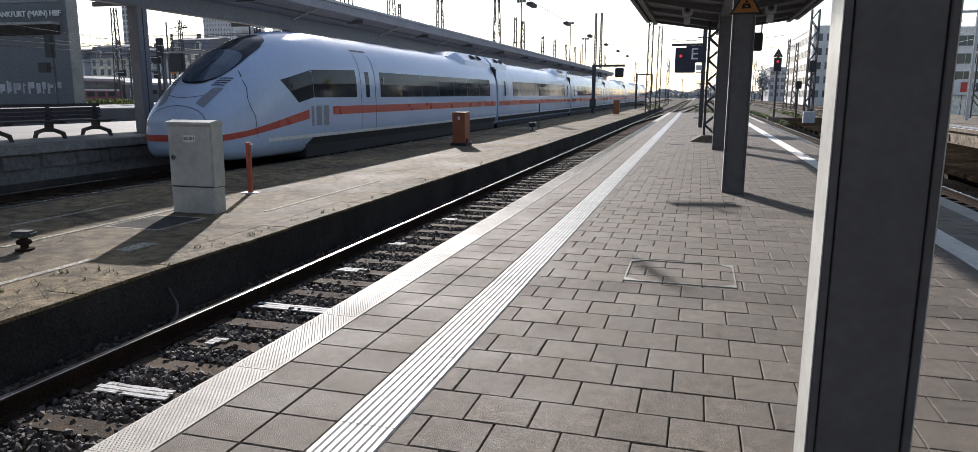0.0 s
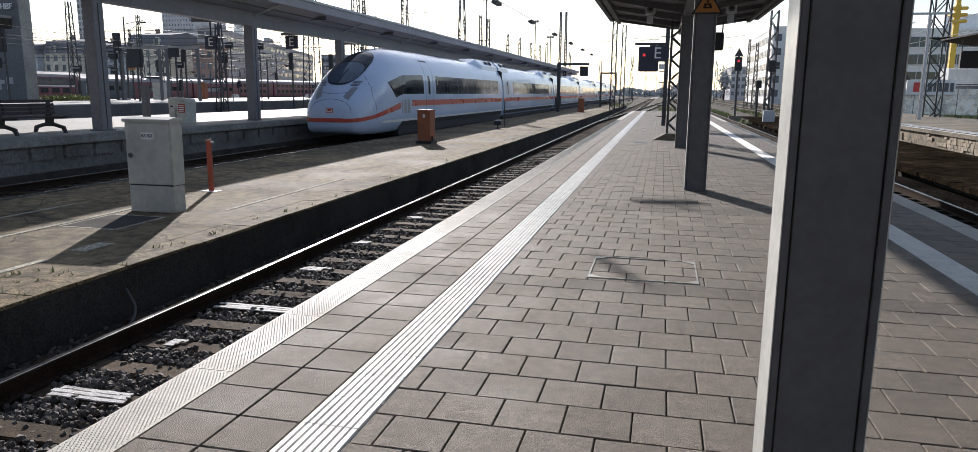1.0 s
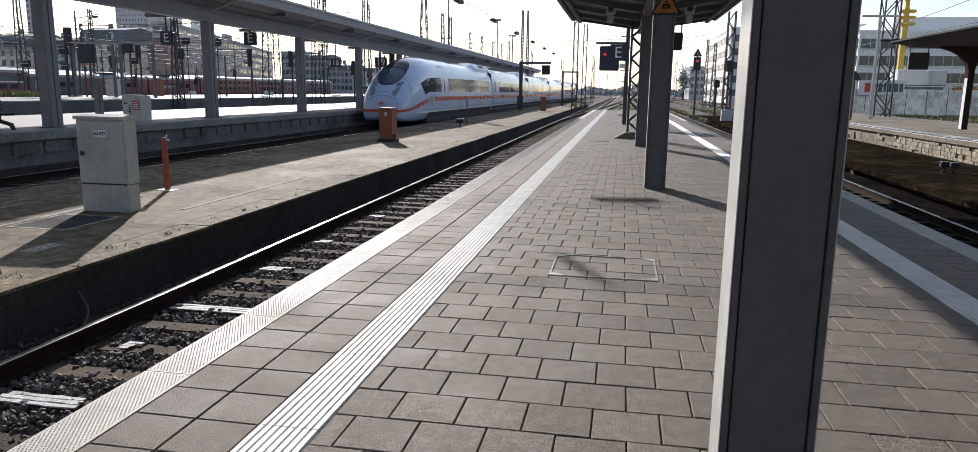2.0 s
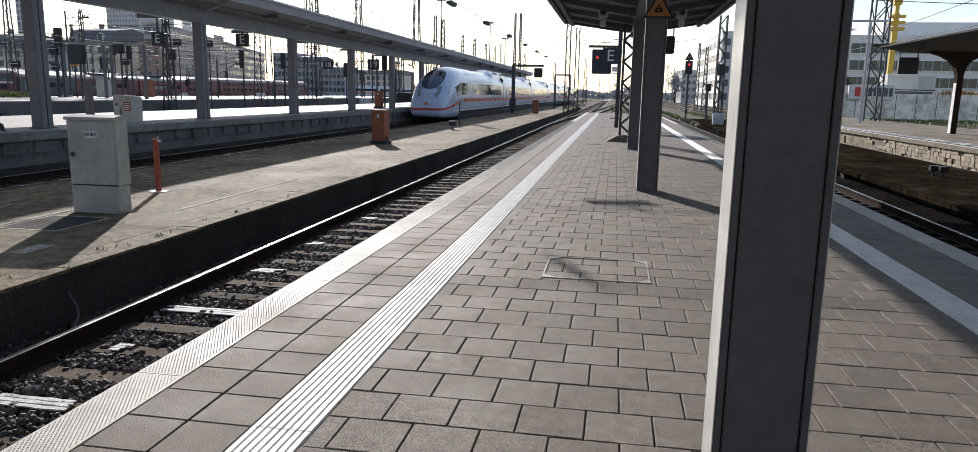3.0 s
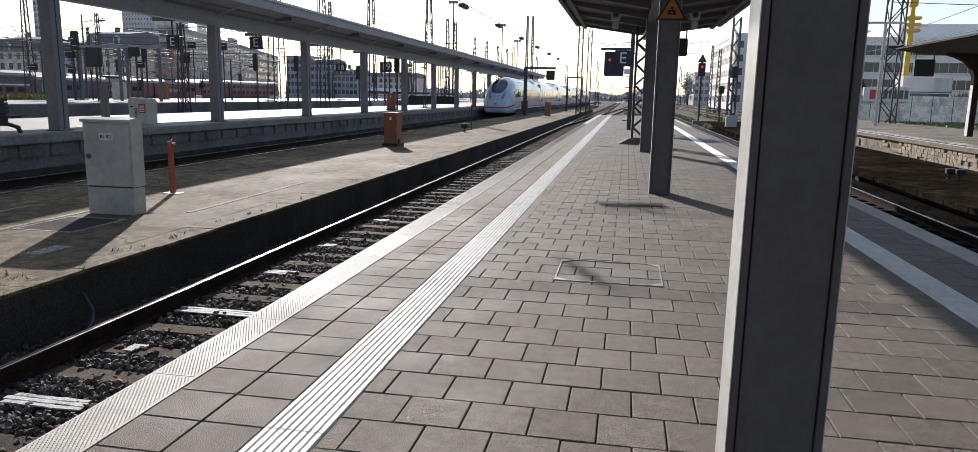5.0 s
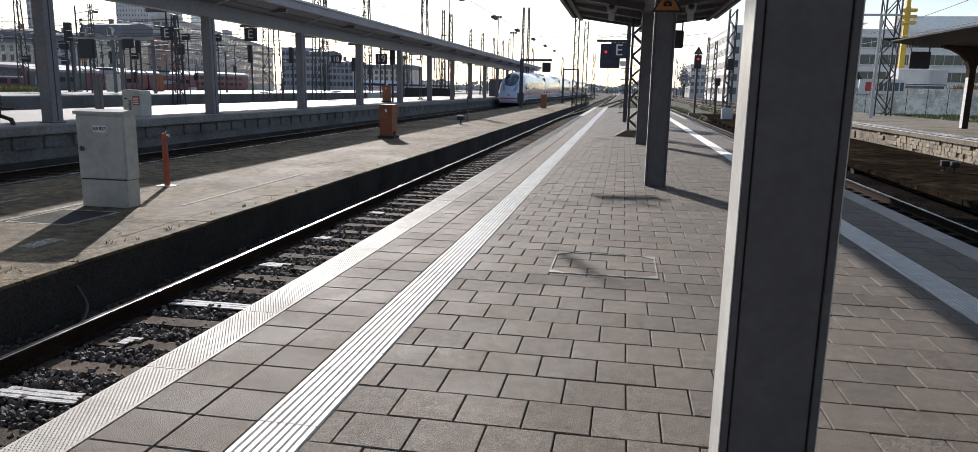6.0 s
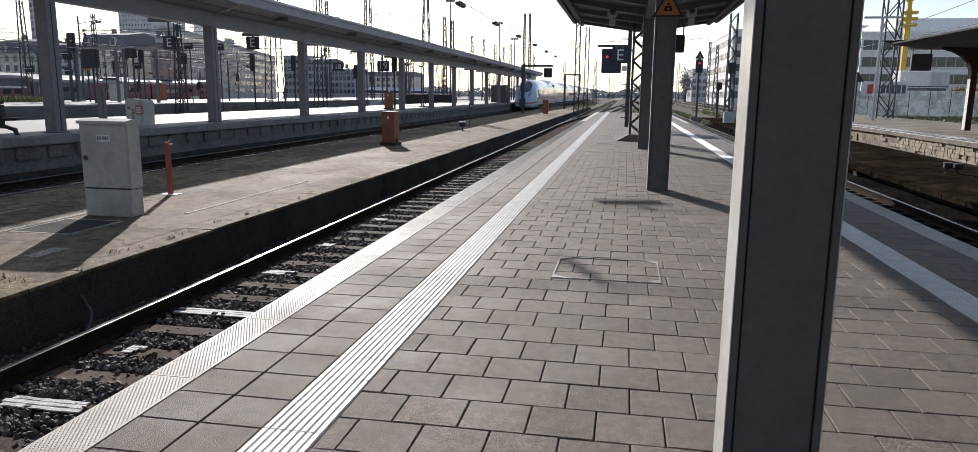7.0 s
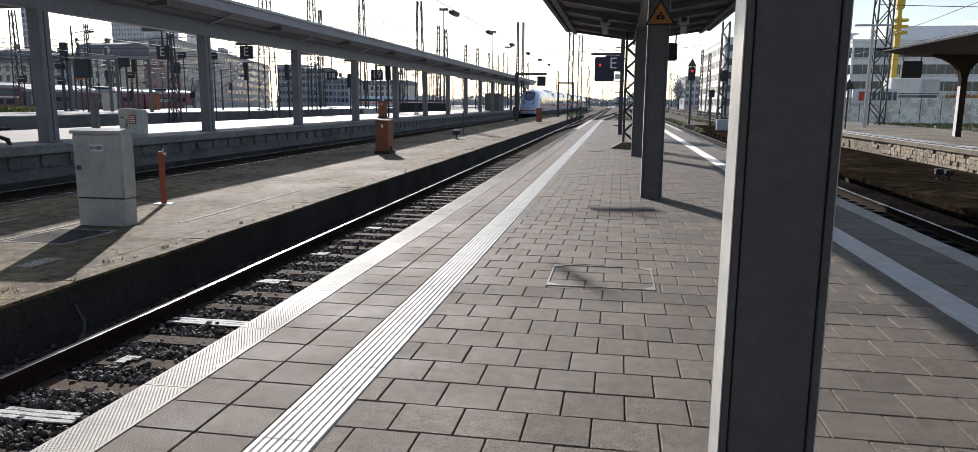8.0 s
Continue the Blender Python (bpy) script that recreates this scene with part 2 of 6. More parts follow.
PANE = mat("window_pane", (0.13, 0.14, 0.16), 0.3, scale=0.2, var=0.3, bump=0, rand=0.45, spec=0.35)
BLUEGLASS = mat("blue_ribbon_glass", (0.02, 0.04, 0.052), 0.08, scale=0.15, var=0.5, fine=1.5, fvar=0.4, bump=0, spec=0.5)
DARKWALL = mat("dark_grey_rendered_wall", (0.13, 0.135, 0.145), 0.85, scale=0.3, var=0.15, fine=4, fvar=0.1, bump=0.2)
GRAFFITI = mat("pale_graffiti", (0.40, 0.40, 0.42), 0.8, scale=0.8, var=0.4, bump=0)
RED_LAMP = mat("red_signal_lamp", (0.9, 0.04, 0.05), 0.4, bump=0, emit=0.55)
WIRE = mat("dark_wire", (0.05, 0.05, 0.05), 0.6, bump=0)
LOGORED = mat("red_banner_mark", (0.6, 0.06, 0.05), 0.5, bump=0)
PALEPANEL = mat("pale_panel", (0.50, 0.52, 0.54), 0.5, scale=0.5, var=0.1, bump=0.02)


# ---- mesh tools ----
def box(bm, x0, x1, y0, y1, z0, z1):
    v = [bm.verts.new((x, y, z)) for x in (x0, x1) for y in (y0, y1) for z in (z0, z1)]
    for f in ((0, 1, 3, 2), (4, 6, 7, 5), (0, 4, 5, 1), (2, 3, 7, 6), (0, 2, 6, 4), (1, 5, 7, 3)):
        bm.faces.new([v[i] for i in f])
    return v


def bbox(x0, x1, y0, y1, z0, z1, bevel=0.0):
    bm = bmesh.new()
    box(bm, x0, x1, y0, y1, z0, z1)
    if bevel:
        bmesh.ops.bevel(bm, geom=bm.edges[:], offset=bevel, segments=2, affect="EDGES")
    return bm


def rod(bm, a, b, r, n=6, r2=None):
    a, b = Vector(a), Vector(b)
    q = (b - a).to_track_quat("Z", "Y")
    rings = []
    for p, rr in ((a, r), (b, r if r2 is None else r2)):
        rings.append([bm.verts.new(p + q @ Vector((rr * math.cos(i * math.tau / n), rr * math.sin(i * math.tau / n), 0))) for i in range(n)])
    for i in range(n):
        bm.faces.new((rings[0][i], rings[0][(i + 1) % n], rings[1][(i + 1) % n], rings[1][i]))
    bm.faces.new(rings[0][::-1])
    bm.faces.new(rings[1])


def brod(a, b, r, n=10, r2=None):
    bm = bmesh.new()
    rod(bm, a, b, r, n, r2)
    return bm


def prism(points, axis, lo, hi):
    """A flat outline pushed along an axis."""
    bm = bmesh.new()
    put = {"x": lambda u, v, w: (w, u, v), "y": lambda u, v, w: (u, w, v), "z": lambda u, v, w: (u, v, w)}[axis]
    a = [bm.verts.new(put(u, v, lo)) for u, v in points]
    b = [bm.verts.new(put(u, v, hi)) for u, v in points]
    n = len(points)
    for i in range(n):
        bm.faces.new((a[i], a[(i + 1) % n], b[(i + 1) % n], b[i]))
    bm.faces.new(a[::-1])
    bm.faces.new(b)
    bmesh.ops.recalc_face_normals(bm, faces=bm.faces[:])
    return bm


def mesh_of(name, bm, material, smooth=False):
    me = bpy.data.meshes.new(name)
    bmesh.ops.recalc_face_normals(bm, faces=bm.faces[:]) if len(bm.faces) < 20000 else None
    bm.to_mesh(me)
    bm.free()
    me.materials.append(material)
    if smooth:
        me.polygons.foreach_set("use_smooth", [True] * len(me.polygons))
    return me


def part(name, bm, material, parent=None, label="", smooth=False):
    ob = new(name, mesh_of(name, bm, material, smooth))
    ob.parent = parent
    return tagged(ob, label)


def piece(name, me, parent, m):
    ob = new(name, me)
    ob.parent = parent
    ob.matrix_basis = m
    return ob


def thing(name, label, category, m=None, group="", kind=""):
    ob = new(name)
    if m is not None:
        ob.matrix_basis = m
    return tagged(ob, label, category, group, kind)


def words(text, size, material, m, parent, name="lettering", deep=0.004):
    cu = bpy.data.curves.new(name, "FONT")
    cu.body, cu.size, cu.align_x, cu.align_y, cu.extrude = text, size, "CENTER", "CENTER", deep
    cu.materials.append(material)
    ob = new(name, cu)
    ob.parent = parent
    ob.matrix_basis = m
    return ob


FACE_US = pose(0, 0, 0, 90, 0, 0)

# ---- ground and tracks ----
RAIL = -0.76
ICE_RAIL = -0.55
bm = bmesh.new()
for a, b, c, d in ((-3000, 3000, -60, 4000),):
    bm.faces.new([bm.verts.new(p) for p in ((a, c, -1.02), (b, c, -1.02), (b, d, -1.02), (a, d, -1.02))])
tagged(part("ground", bm, GROUND), "pale dusty yard ground with weeds between the tracks", "ground", kind="structure")


def rail_mesh(length):
    """Rail along y, head centre at x=0, top at z=0; web and foot below."""
    web = prism([(-0.036, -0.012), (-0.036, -0.04), (-0.012, -0.05), (-0.012, -0.14), (-0.07, -0.155), (-0.07, -0.17), (0.07, -0.17), (0.07, -0.155), (0.012, -0.14), (0.012, -0.05), (0.036, -0.04), (0.036, -0.012)], "y", 0, length)
    head = prism([(-0.034, -0.012), (-0.032, -0.003), (-0.02, 0), (0.02, 0), (0.032, -0.003), (0.034, -0.012)], "y", 0, length)
    return mesh_of("rail", web, RUST), mesh_of("running_surface", head, RAILTOP)


SLEEPER = mesh_of("sleeper", bbox(-1.25, 1.25, -0.12, 0.12, -0.16, 0, 0.012), TIMBER)
DARKSLEEPER = mesh_of("sleeper", bbox(-1.25, 1.25, -0.12, 0.12, -0.16, 0, 0.012), SHADEWOOD)
RAILS = rail_mesh(330)


def track(name, cx, top, y0, label, sleepers=60, pitch=0.62, turn=0.0, wood=SLEEPER):
    t = thing(name, label, "track", pose(cx, y0, top, 0, 0, turn), kind="structure")
    for sx in (-0.7525, 0.7525):
        r = piece("rail", RAILS[0], t, pose(sx, 0, 0))
        piece("running_surface", RAILS[1], r, pose(0, 0, 0))
    for i in range(sleepers):
        piece("sleeper", wood, t, pose(random.uniform(-0.03, 0.03), i * pitch, -0.165 + random.uniform(-0.01, 0.01), 0, 0, random.uniform(-0.8, 0.8)))
    bm = bmesh.new()
    for i in range(sleepers, int(330 / pitch) if sleepers else 0):
        box(bm, -1.25, 1.25, i * pitch - 0.12, i * pitch + 0.12, -0.3, -0.165)
    if len(bm.faces):
        tagged(part("far_sleepers", bm, TIMBER, t), kind="stuff")
    return t


left_track = track("track_1", -4.06, RAIL, -3.3, "empty platform track with worn timber sleepers and a polished rail", 90, 0.6)
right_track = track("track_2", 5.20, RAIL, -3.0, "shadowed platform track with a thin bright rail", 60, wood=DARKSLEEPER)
ice_track = track("track_3", -12.4, ICE_RAIL, -5.0, "track under the white train", 40)
tagged(part("ballast_bed", bbox(-5.6, -2.2, -8, 330, -1.2, RAIL - 0.215), BED), "dark ballast bed between sleepers", "ballast", kind="structure")
tagged(part("ballast_bed", bbox(3.3, 7.44, -8, 330, -1.2, RAIL - 0.215), SHADEBED), "ballast bed with the pit's shadow put into its black colour", "ballast", kind="structure")
tagged(part("ballast_bed", bbox(-14.3, -10.5, -8, 330, -1.2, ICE_RAIL - 0.2), BED), "dark ballast bed under the train", "ballast", kind="structure")

tagged(part("ballast_bed", bbox(7.95, 60, 76, 600, -1.2, -0.985), GRAVEL), "brown gravel between the tracks ahead", "ballast", kind="structure")
tagged(part("ballast_bed", bbox(-30, -5.7, 121, 600, -1.2, -0.99), GRAVEL), "brown gravel of the tracks beyond the low platform", "ballast", kind="structure")
tagged(part("ballast_bed", bbox(-2.15, 3.25, 62.1, 600, -1.2, -0.98), GRAVEL), "brown gravel beyond the platform end", "ballast", kind="structure")

# loose ballast stones in the near stretch of the empty track
verts, faces = [], []
rs = random.Random(4)
ICO = [(0, 0, 1), (0.9, 0, 0.3), (0.28, 0.85, 0.35), (-0.72, 0.53, 0.25), (-0.72, -0.53, 0.4), (0.28, -0.85, 0.3), (0.5, 0.5, -0.6), (-0.6, 0.1, -0.7), (0.3, -0.6, -0.7)]
ICOF = [(0, 1, 2), (0, 2, 3), (0, 3, 4), (0, 4, 5), (0, 5, 1), (1, 6, 2), (2, 7, 3), (3, 7, 4), (4, 8, 5), (5, 8, 1), (2, 6, 7), (4, 7, 8), (1, 8, 6), (6, 8, 7)]


def stones(x0, x1, y0, y1, count, lo, hi, base):
    for _ in range(count):
        y = y0 + (y1 - y0) * rs.random() ** 1.3
        x = rs.uniform(x0, x1)
        if abs((y + 3.3 + 0.3) % 0.6 - 0.3) < 0.12 and rs.random() < 0.82:
            continue
        r = rs.uniform(lo, hi)
        q = Euler((rs.uniform(0, 6), rs.uniform(0, 6), rs.uniform(0, 6))).to_matrix()
        k = len(verts)
        sx, sy, sz = rs.uniform(0.8, 1.3), rs.uniform(0.7, 1.1), rs.uniform(0.6, 0.9)
        z = base + rs.uniform(-0.02, 0.035)
        for p in ICO:
            w = q @ Vector((p[0] * r * sx, p[1] * r * sy, p[2] * r * sz))
            verts.append((x + w.x, y + w.y, z + w.z))
        faces.extend((a + k, b + k, c + k) for a, b, c in ICOF)


stones(-4.72, -2.3, 1.8, 10, 15000, 0.022, 0.045, RAIL - 0.195)
stones(-4.72, -2.3, 10, 30, 9000, 0.03, 0.05, RAIL - 0.195)
stones(-5.4, -4.85, 3, 14, 1500, 0.022, 0.04, RAIL - 0.205)
me = bpy.data.meshes.new("ballast")
me.from_pydata(verts, [], faces)
me.materials.append(STONE)
tagged(new("ballast", me), "loose grey ballast stones between the sleepers", "ballast", kind="stuff")
# whitewashed sleeper tops
for k, xa, xb in ((4.5, -3.80, -4.62), (6.9, -3.7, -4.70), (8.7, -4.2, -4.62), (5.7, -4.22, -4.5), (10.5, -4.4, -4.68), (12.9, -4.3, -4.6)):
    r2 = random.Random(int(k * 10))
    bm = bmesh.new()
    for lo, hi in ((-0.095, -0.035), (-0.03, 0.03), (0.036, 0.09)):
        a, b = xa + r2.uniform(-0.12, 0.02), xb + r2.uniform(-0.02, 0.14)
        edge = [(a + (b - a) * i / 9, hi + r2.uniform(-0.012, 0.004)) for i in range(10)] + [(b + (a - b) * i / 9, lo + r2.uniform(-0.004, 0.012)) for i in range(10)]
        low_ring = [bm.verts.new((x, k + v, RAIL - 0.157)) for x, v in edge]
        high_ring = [bm.verts.new((x, k + v, RAIL - 0.146)) for x, v in edge]
        for i in range(20):
            bm.faces.new((low_ring[i], low_ring[(i + 1) % 20], high_ring[(i + 1) % 20], high_ring[i]))
        bm.faces.new(high_ring)
    tagged(part("paint_patch", bm, WHITEWASH, None), "flaking white paint patch on a sleeper", "paint", "white marks on sleepers")
# cable by the far rail
cu = bpy.data.curves.new("cable", "CURVE")
cu.dimensions, cu.bevel_depth = "3D", 0.018
sp = cu.splines.new("BEZIER")
sp.bezier_points.add(3)
for bp, co in zip(sp.bezier_points, ((-5.38, 6.3, -0.62), (-5.2, 6.2, -0.8), (-5.0, 5.6, -0.92), (-4.85, 5.25, -0.86))):
    bp.co, bp.handle_left_type, bp.handle_right_type = co, "AUTO", "AUTO"
cu.materials.append(WIRE)
tagged(new("cable", cu), "thin black cable looped beside the rail", "cable")

# ---- our platform: body ----
PY0, PY1 = -24.0, 62.0
platform = tagged(part("platform", bbox(-2.25, 3.37, PY0, PY1, -1.1, -0.05), SAND), "platform paved with grey concrete pavers", "platform", kind="structure")
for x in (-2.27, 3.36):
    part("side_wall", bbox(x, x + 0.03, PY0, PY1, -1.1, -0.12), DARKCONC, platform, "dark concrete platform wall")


# ---- columns and canopy over our platform ----
def h_column(m, top, label):
    """Steel column, 0.31 by 0.225 m: two flanges, recessed seams and a filling panel."""
    t = thing("column", label, "column", m, "columns along the platform")
    for sx in (-1, 1):
        a, b = sorted((sx * 0.155, sx * 0.131))
        part("flange", bbox(a, b, -0.155, 0.070, 0, top, 0.003), STEEL, t)
    # Thin added sheets brighten the flange sides as direct sun would.
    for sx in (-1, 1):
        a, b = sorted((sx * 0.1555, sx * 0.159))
        part("side_cover", bbox(a, b, -0.152, 0.067, 0.01, top), SUNSIDE, t, "thin added sheet with sunlight put into its pale colour")
    part("panel", bbox(-0.125, 0.125, -0.15, 0.065, 0, top, 0.003), STEEL, t)
    part("core", bbox(-0.133, 0.133, -0.138, 0.053, 0, top), GROOVE, t)
    part("base_plate", bbox(-0.165, 0.165, -0.165, 0.080, -0.01, 0.008, 0.003), STEEL, t)
    return t


COLX = 0.555
near = h_column(pose(COLX, 2.625, 0), 3.62, "grey painted square steel column with recessed seams")
for k in (-2, -1, 1, 2):
    copy_thing(near, pose(COLX, 2.625 + 8.93 * k, 0))


def plank_run(bm, pts, y0, y1, thick):
    """A strip of roof with the given outline in x and z, run along y."""
    lower = [bm.verts.new((x, y, z)) for y in (y0, y1) for x, z in pts]
    upper = [bm.verts.new((x, y, z + thick)) for y in (y0, y1) for x, z in pts]
    n = len(pts)
    for i in range(n - 1):
        bm.faces.new((lower[i], lower[i + 1], lower[n + i + 1], lower[n + i]))
        bm.faces.new((upper[i], upper[n + i], upper[n + i + 1], upper[i + 1]))
    for i in (0, n - 1):
        bm.faces.new((lower[i], lower[n + i], upper[n + i], upper[i]))
    for k in (0, n):
        bm.faces.new([lower[k + i] for i in range(n)] + [upper[k + i] for i in range(n)][::-1])


can = thing("platform_canopy", "grey butterfly canopy with dark ribbed underside over the platform", "canopy")
CY0, CY1 = -23.0, 26.6
bm = bmesh.new()
plank_run(bm, [(COLX - 2.35, 4.0), (COLX - 0.35, 3.72), (COLX + 0.35, 3.72), (COLX + 2.35, 4.0)], CY0, CY1, 0.1)
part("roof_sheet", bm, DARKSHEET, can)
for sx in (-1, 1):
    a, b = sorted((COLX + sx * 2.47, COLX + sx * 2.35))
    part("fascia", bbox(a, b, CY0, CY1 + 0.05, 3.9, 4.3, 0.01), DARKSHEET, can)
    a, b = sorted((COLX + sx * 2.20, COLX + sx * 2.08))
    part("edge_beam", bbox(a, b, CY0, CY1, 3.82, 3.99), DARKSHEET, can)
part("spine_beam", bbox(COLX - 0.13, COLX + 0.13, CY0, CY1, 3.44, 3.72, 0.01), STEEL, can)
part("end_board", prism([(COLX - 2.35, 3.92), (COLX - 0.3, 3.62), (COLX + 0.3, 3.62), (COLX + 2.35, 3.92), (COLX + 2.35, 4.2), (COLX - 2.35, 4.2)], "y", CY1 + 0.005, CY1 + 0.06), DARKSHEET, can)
y = CY0 + 0.8
while y < CY1:
    for sx in (-1, 1):
        x0, x1 = COLX + sx * 0.13, COLX + sx * 2.3
        part("rib", prism([(x0, 3.5), (x1, 3.9), (x1, 3.98), (x0, 3.70)], "y", y - 0.05, y + 0.05), STEEL, can)
    y += 2.2325


def speaker(m):
    t = thing("loudspeaker", "round grey loudspeaker hung under the canopy", "loudspeaker", m, "loudspeakers under the canopy")
    part("bracket", bbox(-0.015, 0.015, -0.015, 0.015, 0.1, 0.42), STEEL, t)
    part("housing", bbox(-0.13, 0.13, -0.1, 0.1, -0.14, 0.12, 0.03), PALEPANEL, t)
    part("grille", brod((0, -0.115, 0), (0, -0.1, 0), 0.085, 20), STEEL, t)
    part("cone", brod((0, -0.122, 0), (0, -0.114, 0), 0.04, 16), BLACK, t)
    part("lower_box", bbox(-0.08, 0.08, -0.08, 0.08, -0.36, -0.16, 0.02), PALEPANEL, t)
    return t


sp1 = speaker(pose(-0.42, 20.3, 3.62))
copy_thing(sp1, pose(1.62, 20.3, 3.62))

# warning triangle on the second column
tri = thing("warning_sign", "yellow triangular high-voltage warning sign with a black rim", "sign", pose(COLX + 0.02, 2.625 + 8.93 - 0.16, 2.72))
part("rim", prism([(-0.225, -0.13), (0.225, -0.13), (0, 0.25)], "y", -0.010, 0.0), BLACK, tri)
part("face", prism([(-0.18, -0.105), (0.18, -0.105), (0, 0.2)], "y", -0.016, -0.011), YELLOW, tri)
for i, (x0, x1, z0, z1) in enumerate(((-0.06, 0.06, -0.05, -0.03), (-0.05, 0.05, -0.01, 0.02), (-0.06, -0.02, -0.03, -0.01), (0.02, 0.06, -0.03, -0.01), (-0.02, 0.02, 0.03, 0.06))):
    part("mark", bbox(x0, x1, -0.019, -0.0165, z0, z1), RUST, tri)


# ---- low service platform ----
low = tagged(part("service_platform", bbox(-10.62, -5.43, -8, 120, -1.15, -0.43), DARKCONC), "low service platform of worn asphalt between the tracks", "platform", kind="structure")
part("asphalt", bbox(-10.55, -5.85, -8, 120, -0.52, -0.4), ASPH, low, "cracked brown asphalt")
part("kerb_back", bbox(-10.65, -10.55, -8, 120, -0.6, -0.396), DARKCONC, low)
y = -8.0
rk = random.Random(3)
KERB = mesh_of("kerb_stone", bbox(-0.22, 0.22, 0.002, 1.196, -0.035, 0.0, 0.006), ASPH)
while y < 118:
    piece("kerb_stone", KERB, low, pose(-5.62, y, -0.397 + rk.uniform(-0.006, 0.004), 0, rk.uniform(-0.5, 0.5), rk.uniform(-0.25, 0.25)))
    y += 1.2
part("duct_cover", bbox(-9.6, -9.25, -8, 60, -0.41, -0.394), ASPH, low, "worn cable duct covers")
part("plate_cover", bbox(-7.84, -7.02, 8.12, 9.05, -0.41, -0.393), DARKCONC, low, "dark cover plate set in asphalt")
part("cover_frame", bbox(-7.90, -6.96, 8.06, 9.11, -0.41, -0.3955), OLDLINE, low, "worn pale frame of the cover")
part("mortar_patch", bbox(-6.57, -6.36, 6.85, 7.32, -0.41, -0.394), OLDLINE, low, "pale mortar patch")
part("paint_line", bbox(-8.02, -7.93, 6.6, 11.0, -0.402, -0.3935), OLDLINE, low, "worn pale painted line")
part("paint_line", bbox(-9.20, -9.13, 5.0, 9.8, -0.402, -0.3925), OLDLINE, low, "worn pale painted line")


def weeds(name, label, spots, size, count, material, seed, category="weeds"):
    """Tufts of narrow blades and small leaves."""
    r = random.Random(seed)
    vs, fs = [], []
    for (x0, x1, y0, y1, z) in spots:
        for _ in range(count):
            cx, cy = r.uniform(x0, x1), r.uniform(y0, y1)
            for _ in range(5):
                a = r.uniform(0, 6.28)
                h = size * r.uniform(0.35, 1.2)
                dx, dy = math.cos(a), math.sin(a)
                w = h * r.uniform(0.08, 0.2)
                k = len(vs)
                sp_ = h * r.uniform(0.2, 0.9)
                ox, oy = cx + r.uniform(-1, 1) * size * 0.5, cy + r.uniform(-1, 1) * size * 0.5
                vs.extend(((ox - dy * w, oy + dx * w, z), (ox + dy * w, oy - dx * w, z), (ox + dx * sp_ + dy * w * 0.6, oy + dy * sp_ - dx * w * 0.6, z + h * 0.7), (ox + dx * sp_ * 1.4, oy + dy * sp_ * 1.4, z + h)))
                fs.append((k, k + 1, k + 2, k + 3))
    me = bpy.data.meshes.new(name)
    me.from_pydata(vs, [], fs)
    me.materials.append(material)
    return tagged(new(name, me), label, category, kind="stuff")


weeds("weeds", "small weeds in the cracks of the service platform", [(-5.75, -5.45, 4.5, 9.5, -0.4), (-6.3, -5.6, 5.0, 6.4, -0.4), (-5.6, -5.42, 10, 20, -0.4), (-5.7, -5.45, 28, 34, -0.4)], 0.05, 16, LEAF, 5)
weeds("bush", "low green bushes at the platform edge far along", [(-7, -5, 95, 130, -0.4)], 0.3, 60, LEAF, 8, "bush")


# ---- things on the service platform ----
def cabinet(m):
    t = thing("control_cabinet", "pale grey outdoor control cabinet with a small number plate", "cabinet", m)
    part("plinth", bbox(-0.38, 0.38, -0.14, 0.14, 0, 0.402, 0.008), CABINET, t)
    part("gap", bbox(-0.37, 0.37, -0.125, 0.13, 0.39, 0.42), GROOVE, t)
    part("body", bbox(-0.39, 0.39, -0.13, 0.15, 0.413, 1.36, 0.01), CABINET, t)
    d = part("door", bbox(-0.375, 0.375, -0.15, -0.128, 0.425, 1.33, 0.006), CABINET, t)
    part("lock", brod((-0.30, -0.163, 0.86), (-0.30, -0.148, 0.86), 0.04, 16), STEEL, d)
    part("keyhole", bbox(-0.308, -0.292, -0.167, -0.162, 0.84, 0.88), BLACK, d)
    part("roof", prism([(-0.165, 1.36), (0.165, 1.36), (0.165, 1.40), (0.0, 1.43), (-0.165, 1.40)], "x", -0.405, 0.405), CABINET, t)
    part("plate", bbox(-0.10, 0.12, -0.156, -0.149, 1.10, 1.205, 0.002), SIGNWHITE, d)
    words("KS 027", 0.066, BLACK, pose(0.01, -0.158, 1.152, 90, 0, 0), d)
    return t


cabinet(pose(-7.45, 9.57, -0.4))


def bollard(m, h, label):
    t = thing("marker_post", label, "post", m, "orange marker posts")
    part("pole", bbox(-0.038, 0.038, -0.038, 0.038, 0, h, 0.006), REDORANGE, t)
    part("foot", bbox(-0.16, 0.16, -0.10, 0.10, 0, 0.012, 0.003), SIGNWHITE, t)
    bm = bmesh.new()
    r = random.Random(2)
    for _ in range(6):
        rod(bm, (r.uniform(-0.03, 0.03), 0, h - 0.03), (r.uniform(-0.03, 0.14), r.uniform(-0.05, 0.05), h + r.uniform(-0.06, 0.05)), 0.012, 5, 0.006)
    part("tape", bm, SIGNWHITE, t, "torn white tape ends")
    return t


bollard(pose(-7.98, 11.72, -0.4), 0.94, "thin orange marker post with torn white tape at its top")


